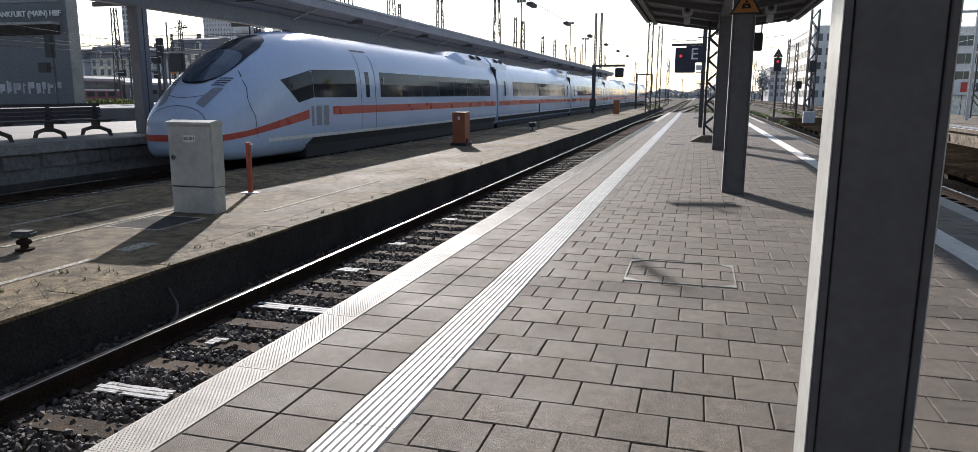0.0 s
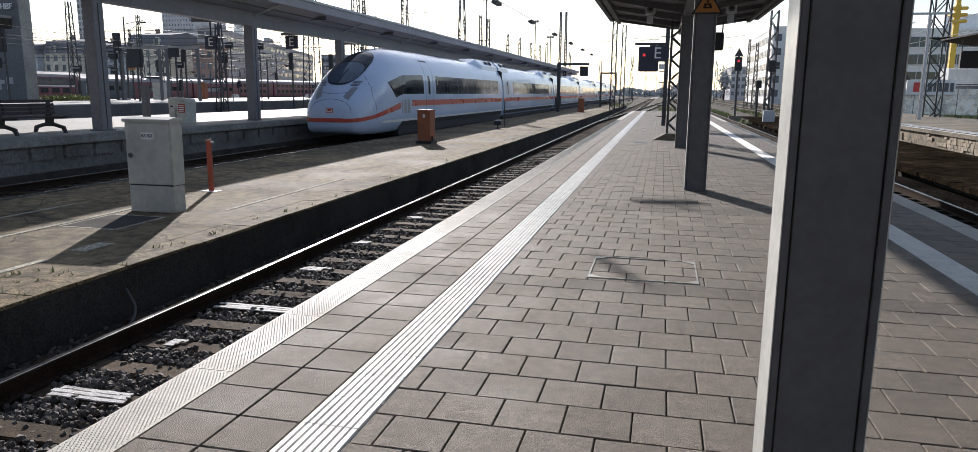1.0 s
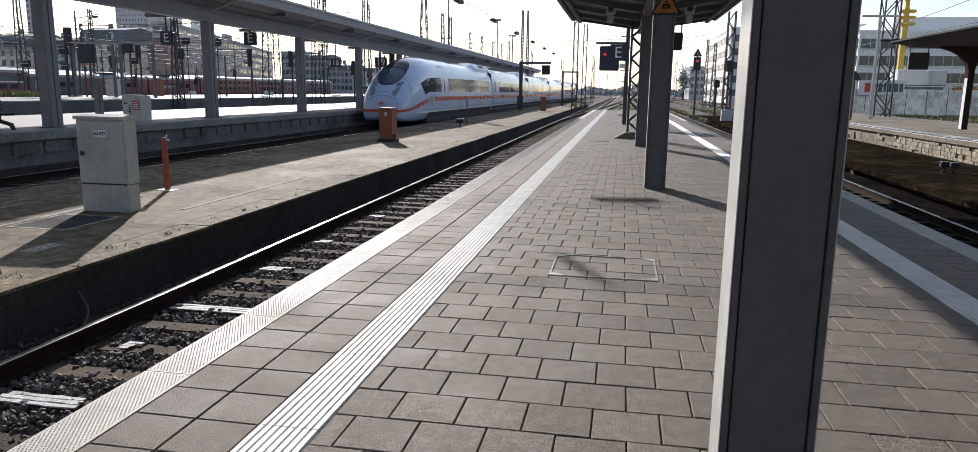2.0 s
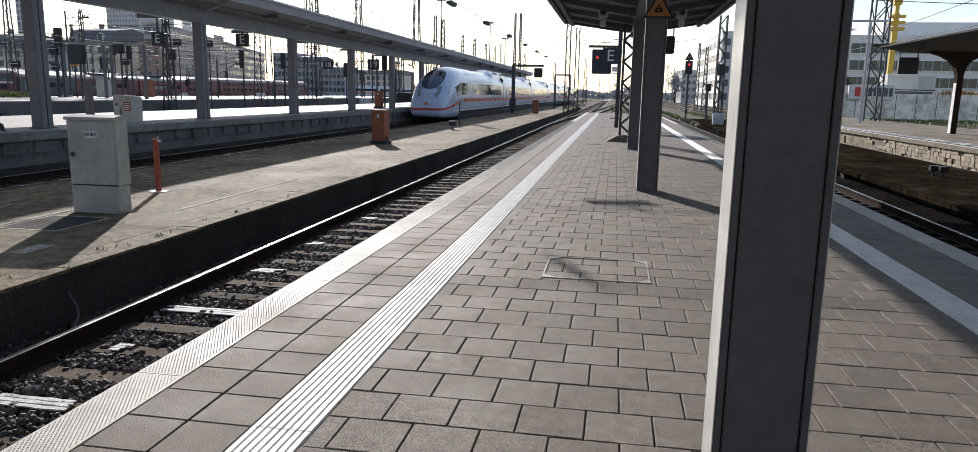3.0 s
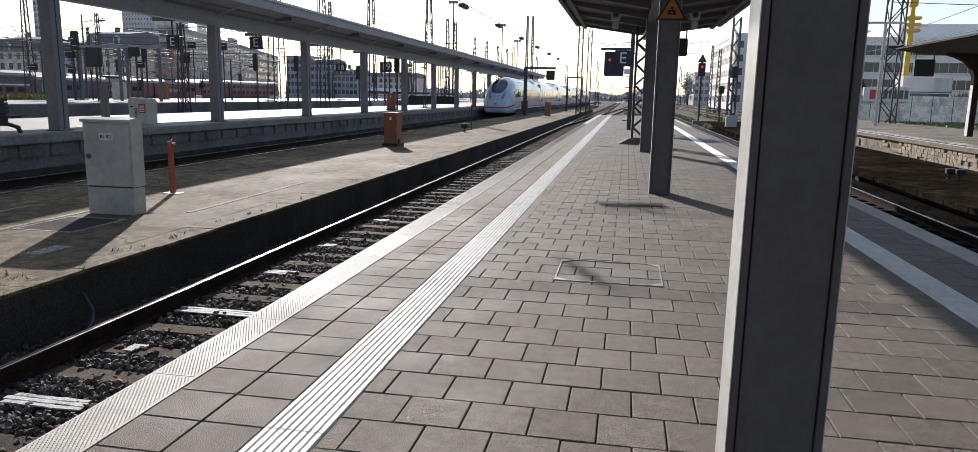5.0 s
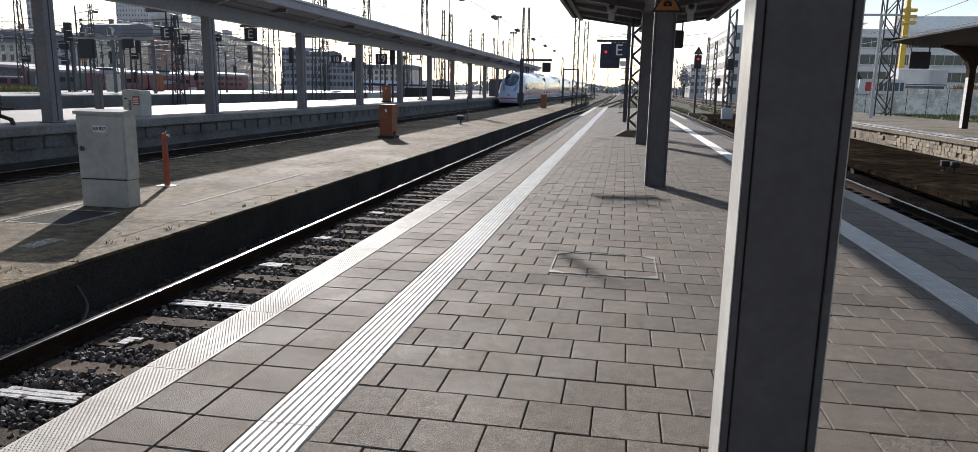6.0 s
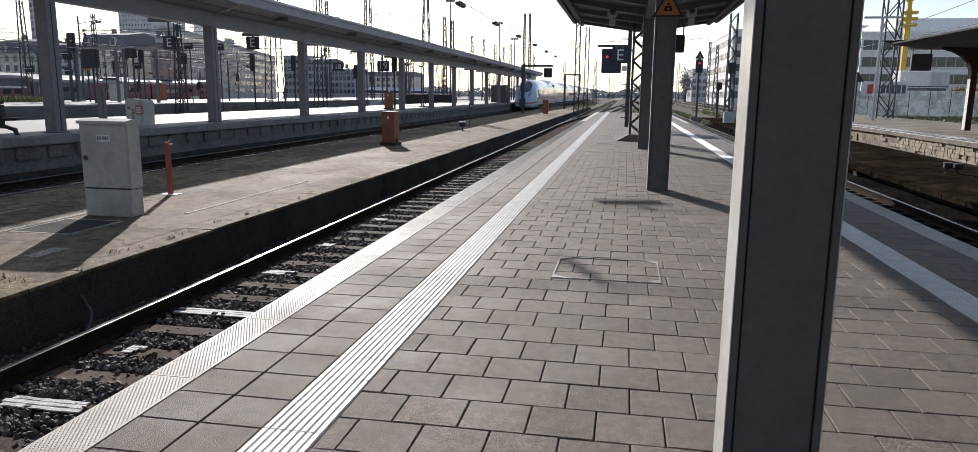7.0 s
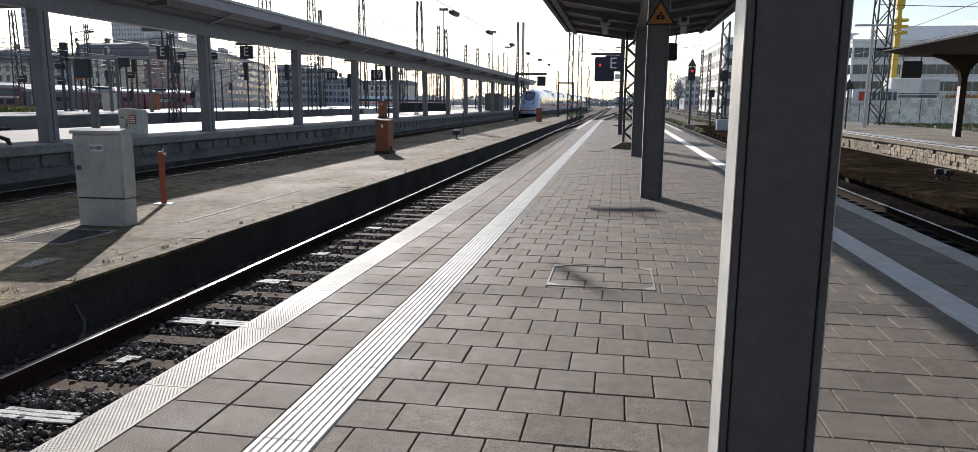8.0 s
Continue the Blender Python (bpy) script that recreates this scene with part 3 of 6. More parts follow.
def orange_box(m, label, w=0.6, d=0.62, h=1.16):
    t = thing("service_box", label, "cabinet", m)
    part("body", bbox(-w / 2, w / 2, -d / 2, d / 2, 0.06, h, 0.012), ORANGE, t)
    part("foot", bbox(-w / 2 - 0.06, w / 2 + 0.06, -d / 2 - 0.04, d / 2 + 0.04, 0, 0.1, 0.01), BLACK, t)
    part("lid", bbox(-w / 2 - 0.015, w / 2 + 0.015, -d / 2 - 0.015, d / 2 + 0.015, h, h + 0.03, 0.008), ORANGE, t)
    part("door", bbox(-w / 2 + 0.03, w / 2 - 0.03, -d / 2 - 0.012, -d / 2 + 0.002, 0.14, h - 0.04, 0.004), ORANGE, t)
    part("sticker", bbox(-0.02, 0.06, -d / 2 - 0.016, -d / 2 - 0.011, h - 0.24, h - 0.12), SIGNWHITE, t)
    part("nozzle", brod((w / 2 + 0.03, -0.1, 0.1), (w / 2 + 0.03, -0.1, 0.26), 0.035, 8), BLACK, t)
    return t


orange_box(pose(-8.21, 25.1, -0.4, 0, 0, -3), "faded orange metal service box on a black foot", 0.47, 0.55)


def dwarf(m, label, k=1.0):
    t = thing("dwarf_signal", label, "signal", m)
    part("post", brod((0, 0, 0), (0, 0, 0.25 * k), 0.035 * k, 8), BLACK, t)
    part("foot", bbox(-0.1 * k, 0.1 * k, -0.08 * k, 0.08 * k, 0, 0.03 * k, 0.005), BLACK, t)
    part("head", bbox(-0.17 * k, 0.17 * k, -0.12 * k, 0.12 * k, 0.2 * k, 0.42 * k, 0.03 * k), BLACK, t)
    part("cap", bbox(-0.18 * k, 0.18 * k, -0.13 * k, 0.13 * k, 0.40 * k, 0.45 * k, 0.02 * k), STEEL if k < 0.9 else PALEPANEL, t)
    part("lens", brod((0, -0.135 * k, 0.31 * k), (0, -0.118 * k, 0.31 * k), 0.06 * k, 14), SIGNBLUE, t)
    return t


dwarf(pose(-8.0, 36.0, -0.4), "small black dwarf signal with a pale cap")
fit_ = thing("ground_fitting", "weathered green cast fitting on a rusty stub", "fitting", pose(-7.58, 6.56, -0.4, 0, 0, 12))
part("stub", brod((0, 0, 0), (0, 0, 0.16), 0.045, 8), RUST, fit_)
part("flange", brod((0, 0, 0), (0, 0, 0.025), 0.1, 10), RUST, fit_)
part("clamp", bbox(-0.07, 0.06, -0.06, 0.06, 0.07, 0.13, 0.012), RUST, fit_)
part("head", bbox(-0.13, 0.13, -0.09, 0.09, 0.16, 0.235, 0.025), FITGREEN, fit_)
part("paint_line", bbox(-6.50, -6.40, 2.0, 6.4, -0.402, -0.3935), OLDLINE, low, "worn pale painted line")
part("paint_line", bbox(-6.54, -6.46, 9.9, 14.2, -0.402, -0.3935), OLDLINE, low, "worn pale painted line")
pole = thing("marker_rod", "thin grey marker rod standing beside the dwarf signal", "post", pose(-8.25, 38.8, -0.4))
part("rod", brod((0, 0, 0), (0, 0, 1.35), 0.03, 8), LATT, pole)
ob2 = thing("service_box", "small orange service post far along the low platform", "cabinet", pose(-7.45, 70, -0.4))
part("body", bbox(-0.27, 0.27, -0.25, 0.25, 0, 1.25, 0.03), ORANGE, ob2)
part("lid", bbox(-0.3, 0.3, -0.28, 0.28, 1.25, 1.3, 0.01), ORANGE, ob2)


def gantry(m):
    t = thing("signal_gantry", "grey angled signal gantry with a black hanging signal", "signal", m)
    part("pole", bbox(-0.16, 0.16, -0.16, 0.16, 0, 4.4, 0.01), LATT, t)
    part("arm", bbox(-0.2, 2.9, -0.14, 0.14, 4.4, 4.62, 0.01), LATT, t)
    part("signal_head", bbox(2.0, 2.8, -0.2, 0.2, 3.4, 4.3, 0.04), BLACK, t)
    part("box", bbox(-0.3, 0.3, -0.4, -0.16, 0.5, 1.4, 0.02), LATT, t)
    return t


gantry(pose(-9.8, 71, -0.4))
fr = thing("signal_gantry", "dark rectangular signal portal beside the tracks", "signal", pose(-7.7, 95, -0.4))
part("pole", bbox(-0.12, 0.12, -0.12, 0.12, 0, 4.2), LATT, fr)
part("arm", bbox(-0.12, 2.0, -0.1, 0.1, 4.2, 4.4), LATT, fr)
part("drop", bbox(1.76, 2.0, -0.1, 0.1, 1.9, 4.2), LATT, fr)


# ---- far platform with its canopy ----
FZ = 0.28
far = tagged(part("platform_far", bbox(-22.3, -14.3, -8, 134, -1.15, FZ - 0.2), WALLCONC), "neighbouring platform with a pale sunlit surface", "platform", kind="structure")
part("paving", bbox(-22.2, -14.6, -8, 134, FZ - 0.22, FZ), LIGHTPLAT, far)
part("coping", bbox(-14.62, -14.15, -8, 134, FZ - 0.2, FZ + 0.004, 0.015), COPING, far, "worn concrete coping")
part("ledge", bbox(-14.32, -14.22, -8, 134, -0.75, -0.55), DARKCONC, far)
PIL = mesh_of("wall_block", bbox(-0.045, 0.045, 0.03, 0.80, -0.34, -0.03, 0.02), WALLCONC)
for i in range(100):
    piece("wall_block", PIL, far, pose(-14.29, -6 + i * 1.0, FZ - 0.2))

POSTX = -15.25
fc = thing("platform_canopy", "long grey canopy on square posts over the neighbouring platform", "canopy")
FY0, FY1 = -6.0, 125.0
bm = bmesh.new()
plank_run(bm, [(-20.6, 4.75), (POSTX - 0.3, 4.30), (POSTX + 0.3, 4.30), (-13.95, 4.66)], FY0, FY1, 0.12)
part("roof_sheet", bm, CANOPY, fc)
part("fascia", bbox(-13.97, -13.85, FY0, FY1, 4.56, 4.97, 0.015), CANOPY, fc)
part("gutter", bbox(-13.86, -13.78, FY0, FY1, 4.88, 4.98, 0.01), PALEPANEL, fc)
part("fascia", bbox(-20.7, -20.6, FY0, FY1, 4.7, 5.05), CANOPY, fc)
part("spine_beam", bbox(POSTX - 0.18, POSTX + 0.18, FY0, FY1, 3.78, 4.32, 0.015), FARSTEEL, fc)
part("purlin", bbox(-14.62, -14.54, FY0, FY1, 4.40, 4.47), STEEL, fc)
fp = thing("canopy_post", "square grey steel canopy post", "post", pose(POSTX, 17.5, FZ), "posts under the neighbouring canopy")
part("shaft", bbox(-0.17, 0.17, -0.2, 0.2, 0, 3.52, 0.012), FARSTEEL, fp)
part("seam", bbox(0.168, 0.173, -0.02, 0.02, 0.05, 3.45), GROOVE, fp)
part("foot", bbox(-0.21, 0.21, -0.24, 0.24, 0, 0.03), STEEL, fp)
for k in (-2, -1, 1, 2, 3, 4, 5, 6, 7, 8, 9, 10, 11, 12, 13):
    copy_thing(fp, pose(POSTX, 17.5 + 7.92 * k, FZ))
for k in range(-3, 14):
    y = 17.5 + 7.92 * k
    bm = bmesh.new()
    rod(bm, (POSTX, y, 4.1), (-14.0, y + 0.1, 4.58), 0.035, 6)
    rod(bm, (POSTX, y + 0.2, 4.1), (-20.4, y + 0.3, 4.8), 0.035, 6)
    part("tie_rod", bm, PALEPANEL, fc, "thin pale tie rods")
    part("rib", bbox(-20.5, -14.0, y + 3.9, y + 4.0, 4.36, 4.52), STEEL, fc)


def hung_sign(text, x, y, z, w, h, rod_top, label, plate=SIGNBLUE):
    t = thing("hanging_sign", label, "sign", pose(x, y, z))
    part("board", bbox(-w / 2, w / 2, -0.05, 0.05, -h / 2, h / 2, 0.01), plate, t)
    part("hanger", brod((0, 0, h / 2), (0, 0, rod_top - z), 0.035, 8), LATT, t)
    words(text, h * 0.95, SIGNWHITE, pose(0, -0.054, 0, 90, 0, 0), t)
    return t


hung_sign("E", -16.0, 30, 3.5, 0.58, 0.56, 4.5, "dark square sign with a white letter E under the canopy")
hung_sign("E", -20.0, 30, 3.52, 0.58, 0.58, 4.7, "dark square sign with a white letter E beyond the canopy")
hung_sign("18", -20.2, 50, 3.2, 0.72, 0.54, 4.7, "dark platform number sign reading 18")
hung_sign("19", -16.85, 50, 3.27, 0.86, 0.72, 4.45, "dark platform number sign reading 19")
sigb = thing("signal", "black signal head beside the platform number", "signal", pose(-16.1, 50.2, 3.4))
part("head", bbox(-0.17, 0.17, -0.15, 0.15, -0.5, 0.65, 0.03), BLACK, sigb)
part("mast", brod((0, 0, -3.1), (0, 0, -0.5), 0.07, 8), LATT, sigb)


def bench(m):
    """Back-to-back bench, its length along x."""
    t = thing("platform_bench", "long dark metal back-to-back bench on curved legs", "bench", m)
    for sy in (-1, 1):
        for i in range(5):
            a, b = sorted((sy * (0.10 + i * 0.088), sy * (0.17 + i * 0.088)))
            part("seat_slat", bbox(-2.45, 2.45, a, b, 0.42, 0.44, 0.005), WOOD, t)
        for i in range(4):
            for k in range(6):
                a, b = sorted((sy * (0.085 - i * 0.012), sy * (0.065 - i * 0.012)))
                part("back_panel", bbox(-2.42 + k * 0.81, -1.67 + k * 0.81, a, b, 0.48 + i * 0.1, 0.56 + i * 0.1, 0.004), WOOD, t)
    for x in (-2.25, -0.75, 0.75, 2.25):
        for sy in (-1, 1):
            ring = [(0, 0.16), (0.16, 0.16), (0.38, 0.10), (0.44, 0.0), (0.52, 0.0), (0.46, 0.17), (0.12, 0.26), (0.12, 0.38), (0.50, 0.38), (0.53, 0.42), (0.07, 0.44), (0.035, 0.86), (0, 0.86)]
            part("leg", prism([(sy * u, v) for u, v in ring], "x", x - 0.03, x + 0.03), BLACK, t)
    return t


bench(pose(-15.75, 13.95, FZ, 0, 0, 90))

bn2 = thing("litter_bin", "pale grey rounded waste container with a red notice", "litter bin", pose(-16.2, 22.4, FZ, 0, 0, 8))
part("body", prism([(-0.29, 0), (0.29, 0), (0.32, 0.70), (0.27, 0.83), (-0.25, 0.88), (-0.31, 0.78)], "y", -0.36, 0.36), CABINET, bn2)
part("slot", bbox(-0.24, -0.15, -0.372, -0.356, 0.55, 0.60), BLACK, bn2)
part("notice", bbox(0.04, 0.27, -0.374, -0.358, 0.36, 0.66), REDORANGE, bn2, "red printed notice")
for i in range(4):
    part("line", bbox(0.06, 0.24, -0.379, -0.3735, 0.40 + i * 0.06, 0.43 + i * 0.06), SIGNWHITE, bn2)
words("Abfall", 0.15, BLACK, pose(-0.06, -0.364, 0.36, 90, -90, 0), bn2)
st = thing("stele", "narrow grey metal stele on the platform", "post", pose(-19.7, 25.0, FZ))
part("shaft", bbox(-0.13, 0.13, -0.1, 0.1, 0, 1.3, 0.02), STEEL, st)
orange_box(pose(-16.3, 49.5, FZ), "orange service box on the neighbouring platform", 0.5, 0.5, 1.15)
kio = thing("shelter", "dark grey shelter hut at the far end of the platform", "hut", pose(-16.9, 100, FZ))
part("wall", bbox(-1.0, 1.0, -2, 2, 0, 2.2, 0.03), STEEL, kio)
part("roof", bbox(-1.15, 1.15, -2.2, 2.2, 2.2, 2.32, 0.02), CANOPY, kio)
part("door", bbox(-0.8, 0.0, -2.03, -2.0, 0.02, 2.0), DARKWALL, kio)

# platforms and yard further left
p3 = tagged(part("platform_distant", bbox(-52, -41.0, 10, 140, -1.15, 0.2), WALLCONC), "distant platform with a pale top", "platform", kind="structure")
part("paving", bbox(-51.9, -41.1, 10, 140, 0.19, 0.28), LIGHTPLAT, p3)
tagged(part("ballast_bed", bbox(-41.0, -22.3, -8, 140, -1.2, -0.93), BED), "dark ballast between the platforms", "ballast", kind="structure")
p4 = tagged(part("platform_distant", bbox(-72, -62, 40, 190, -1.15, -0.15), WALLCONC), "pale distant platform strip", "platform", kind="structure")
part("paving", bbox(-71.9, -61.9, 40, 190, -0.16, 0.0), LIGHTPLAT, p4)
for i, cx in enumerate((-27.0, -34.0, -57.0, -78.0, -84.0, -94.9, -100.2, 13.0, 17.5, 22.0)):
    track("track_%d" % (i + 4), cx, -0.7 if i < 7 else -0.8, 20.0, "distant yard track", 0)


# ---- the white high-speed train ----
PROFILE = [(0.28, 1.18), (0.40, 1.33), (0.75, 1.44), (1.1, 1.46), (1.7, 1.46), (2.3, 1.44), (2.7, 1.39), (3.05, 1.28), (3.35, 1.09), (3.6, 0.81), (3.78, 0.48), (3.86, 0.2), (3.89, 0.0)]
PZ, PW = [p[0] for p in PROFILE], [p[1] for p in PROFILE]
S_TOP = [0, 0.06, 0.2, 0.5, 0.9, 1.5, 2.2, 3.0, 3.8, 4.7, 5.7, 7.0]
Z_TOP = [1.22, 1.50, 1.72, 2.00, 2.32, 2.76, 3.17, 3.50, 3.70, 3.82, 3.88, 3.89]
S_W = [0, 0.03, 0.1, 0.25, 0.5, 0.9, 1.5, 2.2, 3.2, 4.5, 6.0]
W_F = [0.0, 0.44, 0.62, 0.74, 0.815, 0.88, 0.935, 0.965, 0.986, 0.997, 1.0]
S_B, Z_B = [0, 0.05, 0.2, 0.6, 1.5], [0.80, 0.58, 0.40, 0.30, 0.28]


def half_width(s, z):
    zt, zb = np.interp(s, S_TOP, Z_TOP), np.interp(s, S_B, Z_B)
    k = (z - zb) / (zt - zb)
    if k < 0 or k > 1:
        return 0.0
    return float(np.interp(s, S_W, W_F) * np.interp(PZ[0] + k * (PZ[-1] - PZ[0]), PZ, PW))


def loft(stations, nose):
    bm = bmesh.new()
    rings = []
    for s in stations:
        zt, zb, wf = (np.interp(s, S_TOP, Z_TOP), np.interp(s, S_B, Z_B), np.interp(s, S_W, W_F)) if nose else (3.89, 0.28, 1.0)
        ring = []
        pts = [(PW[i], PZ[i]) for i in range(len(PZ))]
        for w, z in [(0, PZ[0])] + pts + [(-w, z) for w, z in pts[-2::-1]]:
            ring.append(bm.verts.new((w * wf, s, zb + (z - PZ[0]) / (PZ[-1] - PZ[0]) * (zt - zb))))
        rings.append(ring)
    n = len(rings[0])
    for a, b in zip(rings, rings[1:]):
        for i in range(n):
            bm.faces.new((a[i], a[(i + 1) % n], b[(i + 1) % n], b[i]))
    ends = [[v.co.copy() for v in rings[-1]][::-1]] + ([] if nose else [[v.co.copy() for v in rings[0]]])
    if nose:
        bm.faces.new(rings[0])
    bmesh.ops.remove_doubles(bm, verts=bm.verts[:], dist=0.002)
    for cap in ends:
        f = bm.faces.new([bm.verts.new(p) for p in cap])
        f.smooth = False
    return bm


def side_patch(corners, nose, sides=(1,), out=0.006, ns=10, nz=4, bias=1.0):
    """A skin panel on the flank: corners (s, z) lower front, lower back, upper back, upper front."""
    bm = bmesh.new()
    for side in sides:
        g = []
        for j in range(nz + 1):
            for i in range(ns + 1):
                u, v = (i / ns) ** bias, j / nz
                a = [corners[0][k] * (1 - u) + corners[1][k] * u for k in (0, 1)]
                b = [corners[3][k] * (1 - u) + corners[2][k] * u for k in (0, 1)]
                s, z = a[0] * (1 - v) + b[0] * v, a[1] * (1 - v) + b[1] * v
                w = half_width(s, z) if nose else float(np.interp(z, PZ, PW))
                g.append(bm.verts.new((side * (w + out), s - (out if nose and s < 1.3 else 0), z + (0.3 * out if z > 2.9 else 0))))
        for j in range(nz):
            for i in range(ns):
                q = j * (ns + 1) + i
                bm.faces.new((g[q], g[q + 1], g[q + ns + 2], g[q + ns + 1]))
    return bm


def nose_s(x, z):
    lo, hi = 0.0, 8.0
    for _ in range(40):
        m = (lo + hi) / 2
        if half_width(m, z) >= abs(x) and np.interp(m, S_TOP, Z_TOP) > z:
            hi = m
        else:
            lo = m
    return hi


def nose_patch(outline, out=0.012, rings=6):
    """A panel on the front, from a centre outwards to an outline in x and z."""
    bm = bmesh.new()
    cx, cz = sum(p[0] for p in outline) / len(outline), sum(p[1] for p in outline) / len(outline)

    def at(x, z):
        s = nose_s(x, z)
        return bm.verts.new((x * (1 + out * 0.8), s - out, z + out * 0.6))
    mid = at(cx, cz)
    last = None
    for k in range(1, rings + 1):
        ring = [at(cx + (x - cx) * k / rings, cz + (z - cz) * k / rings) for x, z in outline]
        n = len(ring)
        for i in range(n):
            if last:
                bm.faces.new((last[i], last[(i + 1) % n], ring[(i + 1) % n], ring[i]))
            else:
                bm.faces.new((mid, ring[i], ring[(i + 1) % n]))
        last = ring
    return bm


def nose_strip(line, wide, out=0.012):
    """A narrow band that follows a line on the front."""
    bm = bmesh.new()
    pairs = []
    for k, (x, z) in enumerate(line):
        x0, z0 = line[max(0, k - 1)]
        x1, z1 = line[min(len(line) - 1, k + 1)]
        d = math.hypot(x1 - x0, z1 - z0)
        nx, nz = -(z1 - z0) / d * wide / 2, (x1 - x0) / d * wide / 2
        pairs.append([bm.verts.new((px * (1 + out * 0.5), nose_s(px, pz) - out, pz + out * 0.6)) for px, pz in ((x - nx, z - nz), (x + nx, z + nz))])
    for p, q in zip(pairs, pairs[1:]):
        bm.faces.new((p[0], q[0], q[1], p[1]))
    return bm


def seam_line(points, wide, side):
    """A thin joint along the flank through (s, z) points."""
    bm = bmesh.new()
    rows = [[bm.verts.new((side * (half_width(u, z) + 0.008), u, z)) for u in (s, s + wide)] for s, z in points]
    for p, q in zip(rows, rows[1:]):
        bm.faces.new((p[0], p[1], q[1], q[0]))
    return bm


def oval(cx, cz, rx, rz, n=36, e=2.4, lean=0.0):
    return [(cx + rx * math.copysign(abs(math.cos(a)) ** (2 / e), math.cos(a)) * (1 + lean * math.sin(a)), cz + rz * math.copysign(abs(math.sin(a)) ** (2 / e), math.sin(a))) for a in (i * math.tau / n for i in range(n))]


train = thing("high_speed_train", "white high-speed train with a red waistline stripe, rolling along the track", "train")
END = 24.7
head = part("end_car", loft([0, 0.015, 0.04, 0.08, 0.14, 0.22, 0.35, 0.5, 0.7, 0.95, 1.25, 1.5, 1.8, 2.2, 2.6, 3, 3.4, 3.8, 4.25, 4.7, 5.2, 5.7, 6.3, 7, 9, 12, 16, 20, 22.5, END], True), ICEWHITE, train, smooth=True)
part("windscreen_surround", nose_patch(oval(0, 2.90, 0.73, 0.70, 60), 0.02, 18), ICEGLASS, head, "dark glazed hood round the windscreen", True)
part("windscreen", nose_patch(oval(0, 2.68, 0.68, 0.44, 60, lean=0.06), 0.034, 14), SCREEN, head, "bluish wraparound windscreen", True)
part("wiper", nose_patch([(-0.02, 2.28), (0.02, 2.28), (0.14, 2.85), (0.11, 2.85)], 0.05, 6), BLACK, head)
part("nose_stripe", side_patch([(0.001, 0.78), (1.2, 0.90), (1.2, 1.05), (0.001, 0.93)], True, (1, -1), ns=40, nz=2, bias=3.0, out=0.014), ICERED, head, "red stripe round the nose")
part("stripe", side_patch([(1.2, 0.90), (4.0, 1.25), (4.0, 1.52), (1.2, 1.05)], True, ns=14, nz=2), ICERED, head, "rising red stripe")
part("stripe", side_patch([(5.45, 1.33), (24.60, 1.33), (24.60, 1.59), (5.45, 1.59)], True, ns=16, nz=2), ICERED, head)
part("nose_stripe", nose_strip([(x * 0.03, 0.856) for x in range(-18, 19)], 0.155, 0.017), ICERED, head)
part("coupler_hatch_seam", nose_strip([(0.86 * math.cos(a), 1.03 + 0.63 * math.sin(a) ** 0.7) for a in (i * math.pi / 40 for i in range(1, 40))], 0.014), SEAM, head)
for sx in (-1, 1):
    part("headlight", nose_patch([(sx * x, z) for x, z in ((0.44, 1.74), (0.56, 1.67), (0.68, 1.62), (0.76, 1.86), (0.82, 2.10), (0.71, 2.11), (0.60, 2.10), (0.51, 1.90))], 0.014, 5), ICEGREY, head, "slanted glazed headlight")
    for i in range(4):
        part("louvre", nose_strip([(sx * (0.52 + 0.02 * i + 0.04 * k), 2.165 + 0.058 * i + 0.012 * math.sin(k * 0.45)) for k in range(8)], 0.024, 0.016), SEAM, head)
    part("cab_seam", seam_line([(nose_s(x, z), z) for x, z in ((0.80, 2.56), (0.90, 2.45), (1.03, 2.29), (1.16, 2.12), (1.25, 1.85), (1.31, 1.62), (1.345, 1.40), (1.355, 1.15), (1.36, 0.84))], 0.022, sx), SEAM, head)
part("panel_seam", nose_strip([(0.057 * k, 1.86 + 0.0007 * k * k) for k in range(-12, 13)], 0.013), SEAM, head)
part("badge", nose_patch([(-0.15, 1.14), (0.15, 1.14), (0.15, 1.32), (-0.15, 1.32)], 0.014, 2), ICERED, head, "small red badge")
part("badge_face", nose_patch([(-0.12, 1.17), (0.12, 1.17), (0.12, 1.29), (-0.12, 1.29)], 0.020, 2), SIGNWHITE, head)
part("badge_mark", nose_patch([(-0.08, 1.19), (0.08, 1.19), (0.08, 1.27), (-0.08, 1.27)], 0.026, 2), ICERED, head)
part("front_window", side_patch([(3.45, 1.72), (4.30, 1.86), (4.30, 2.66), (2.65, 2.34)], True, ns=8), ICEGLASS, head, "slanted dark front side window")
part("side_window", side_patch([(4.32, 1.86), (7.15, 1.86), (7.15, 2.74), (4.32, 2.66)], True), ICEGLASS, head)
for s0, s1 in ((7.45, 7.48), (8.60, 8.63)):
    part("door_seam", side_patch([(s0, 0.78), (s1, 0.78), (s1 - 0.0, 3.42), (s0 - 0.0, 3.42)], True, ns=1, nz=14, out=0.008), SEAM, head)
part("door_header", side_patch([(7.45, 3.36), (8.63, 3.36), (8.63, 3.42), (7.45, 3.42)], True, ns=3, nz=2, out=0.009), SEAM, head)
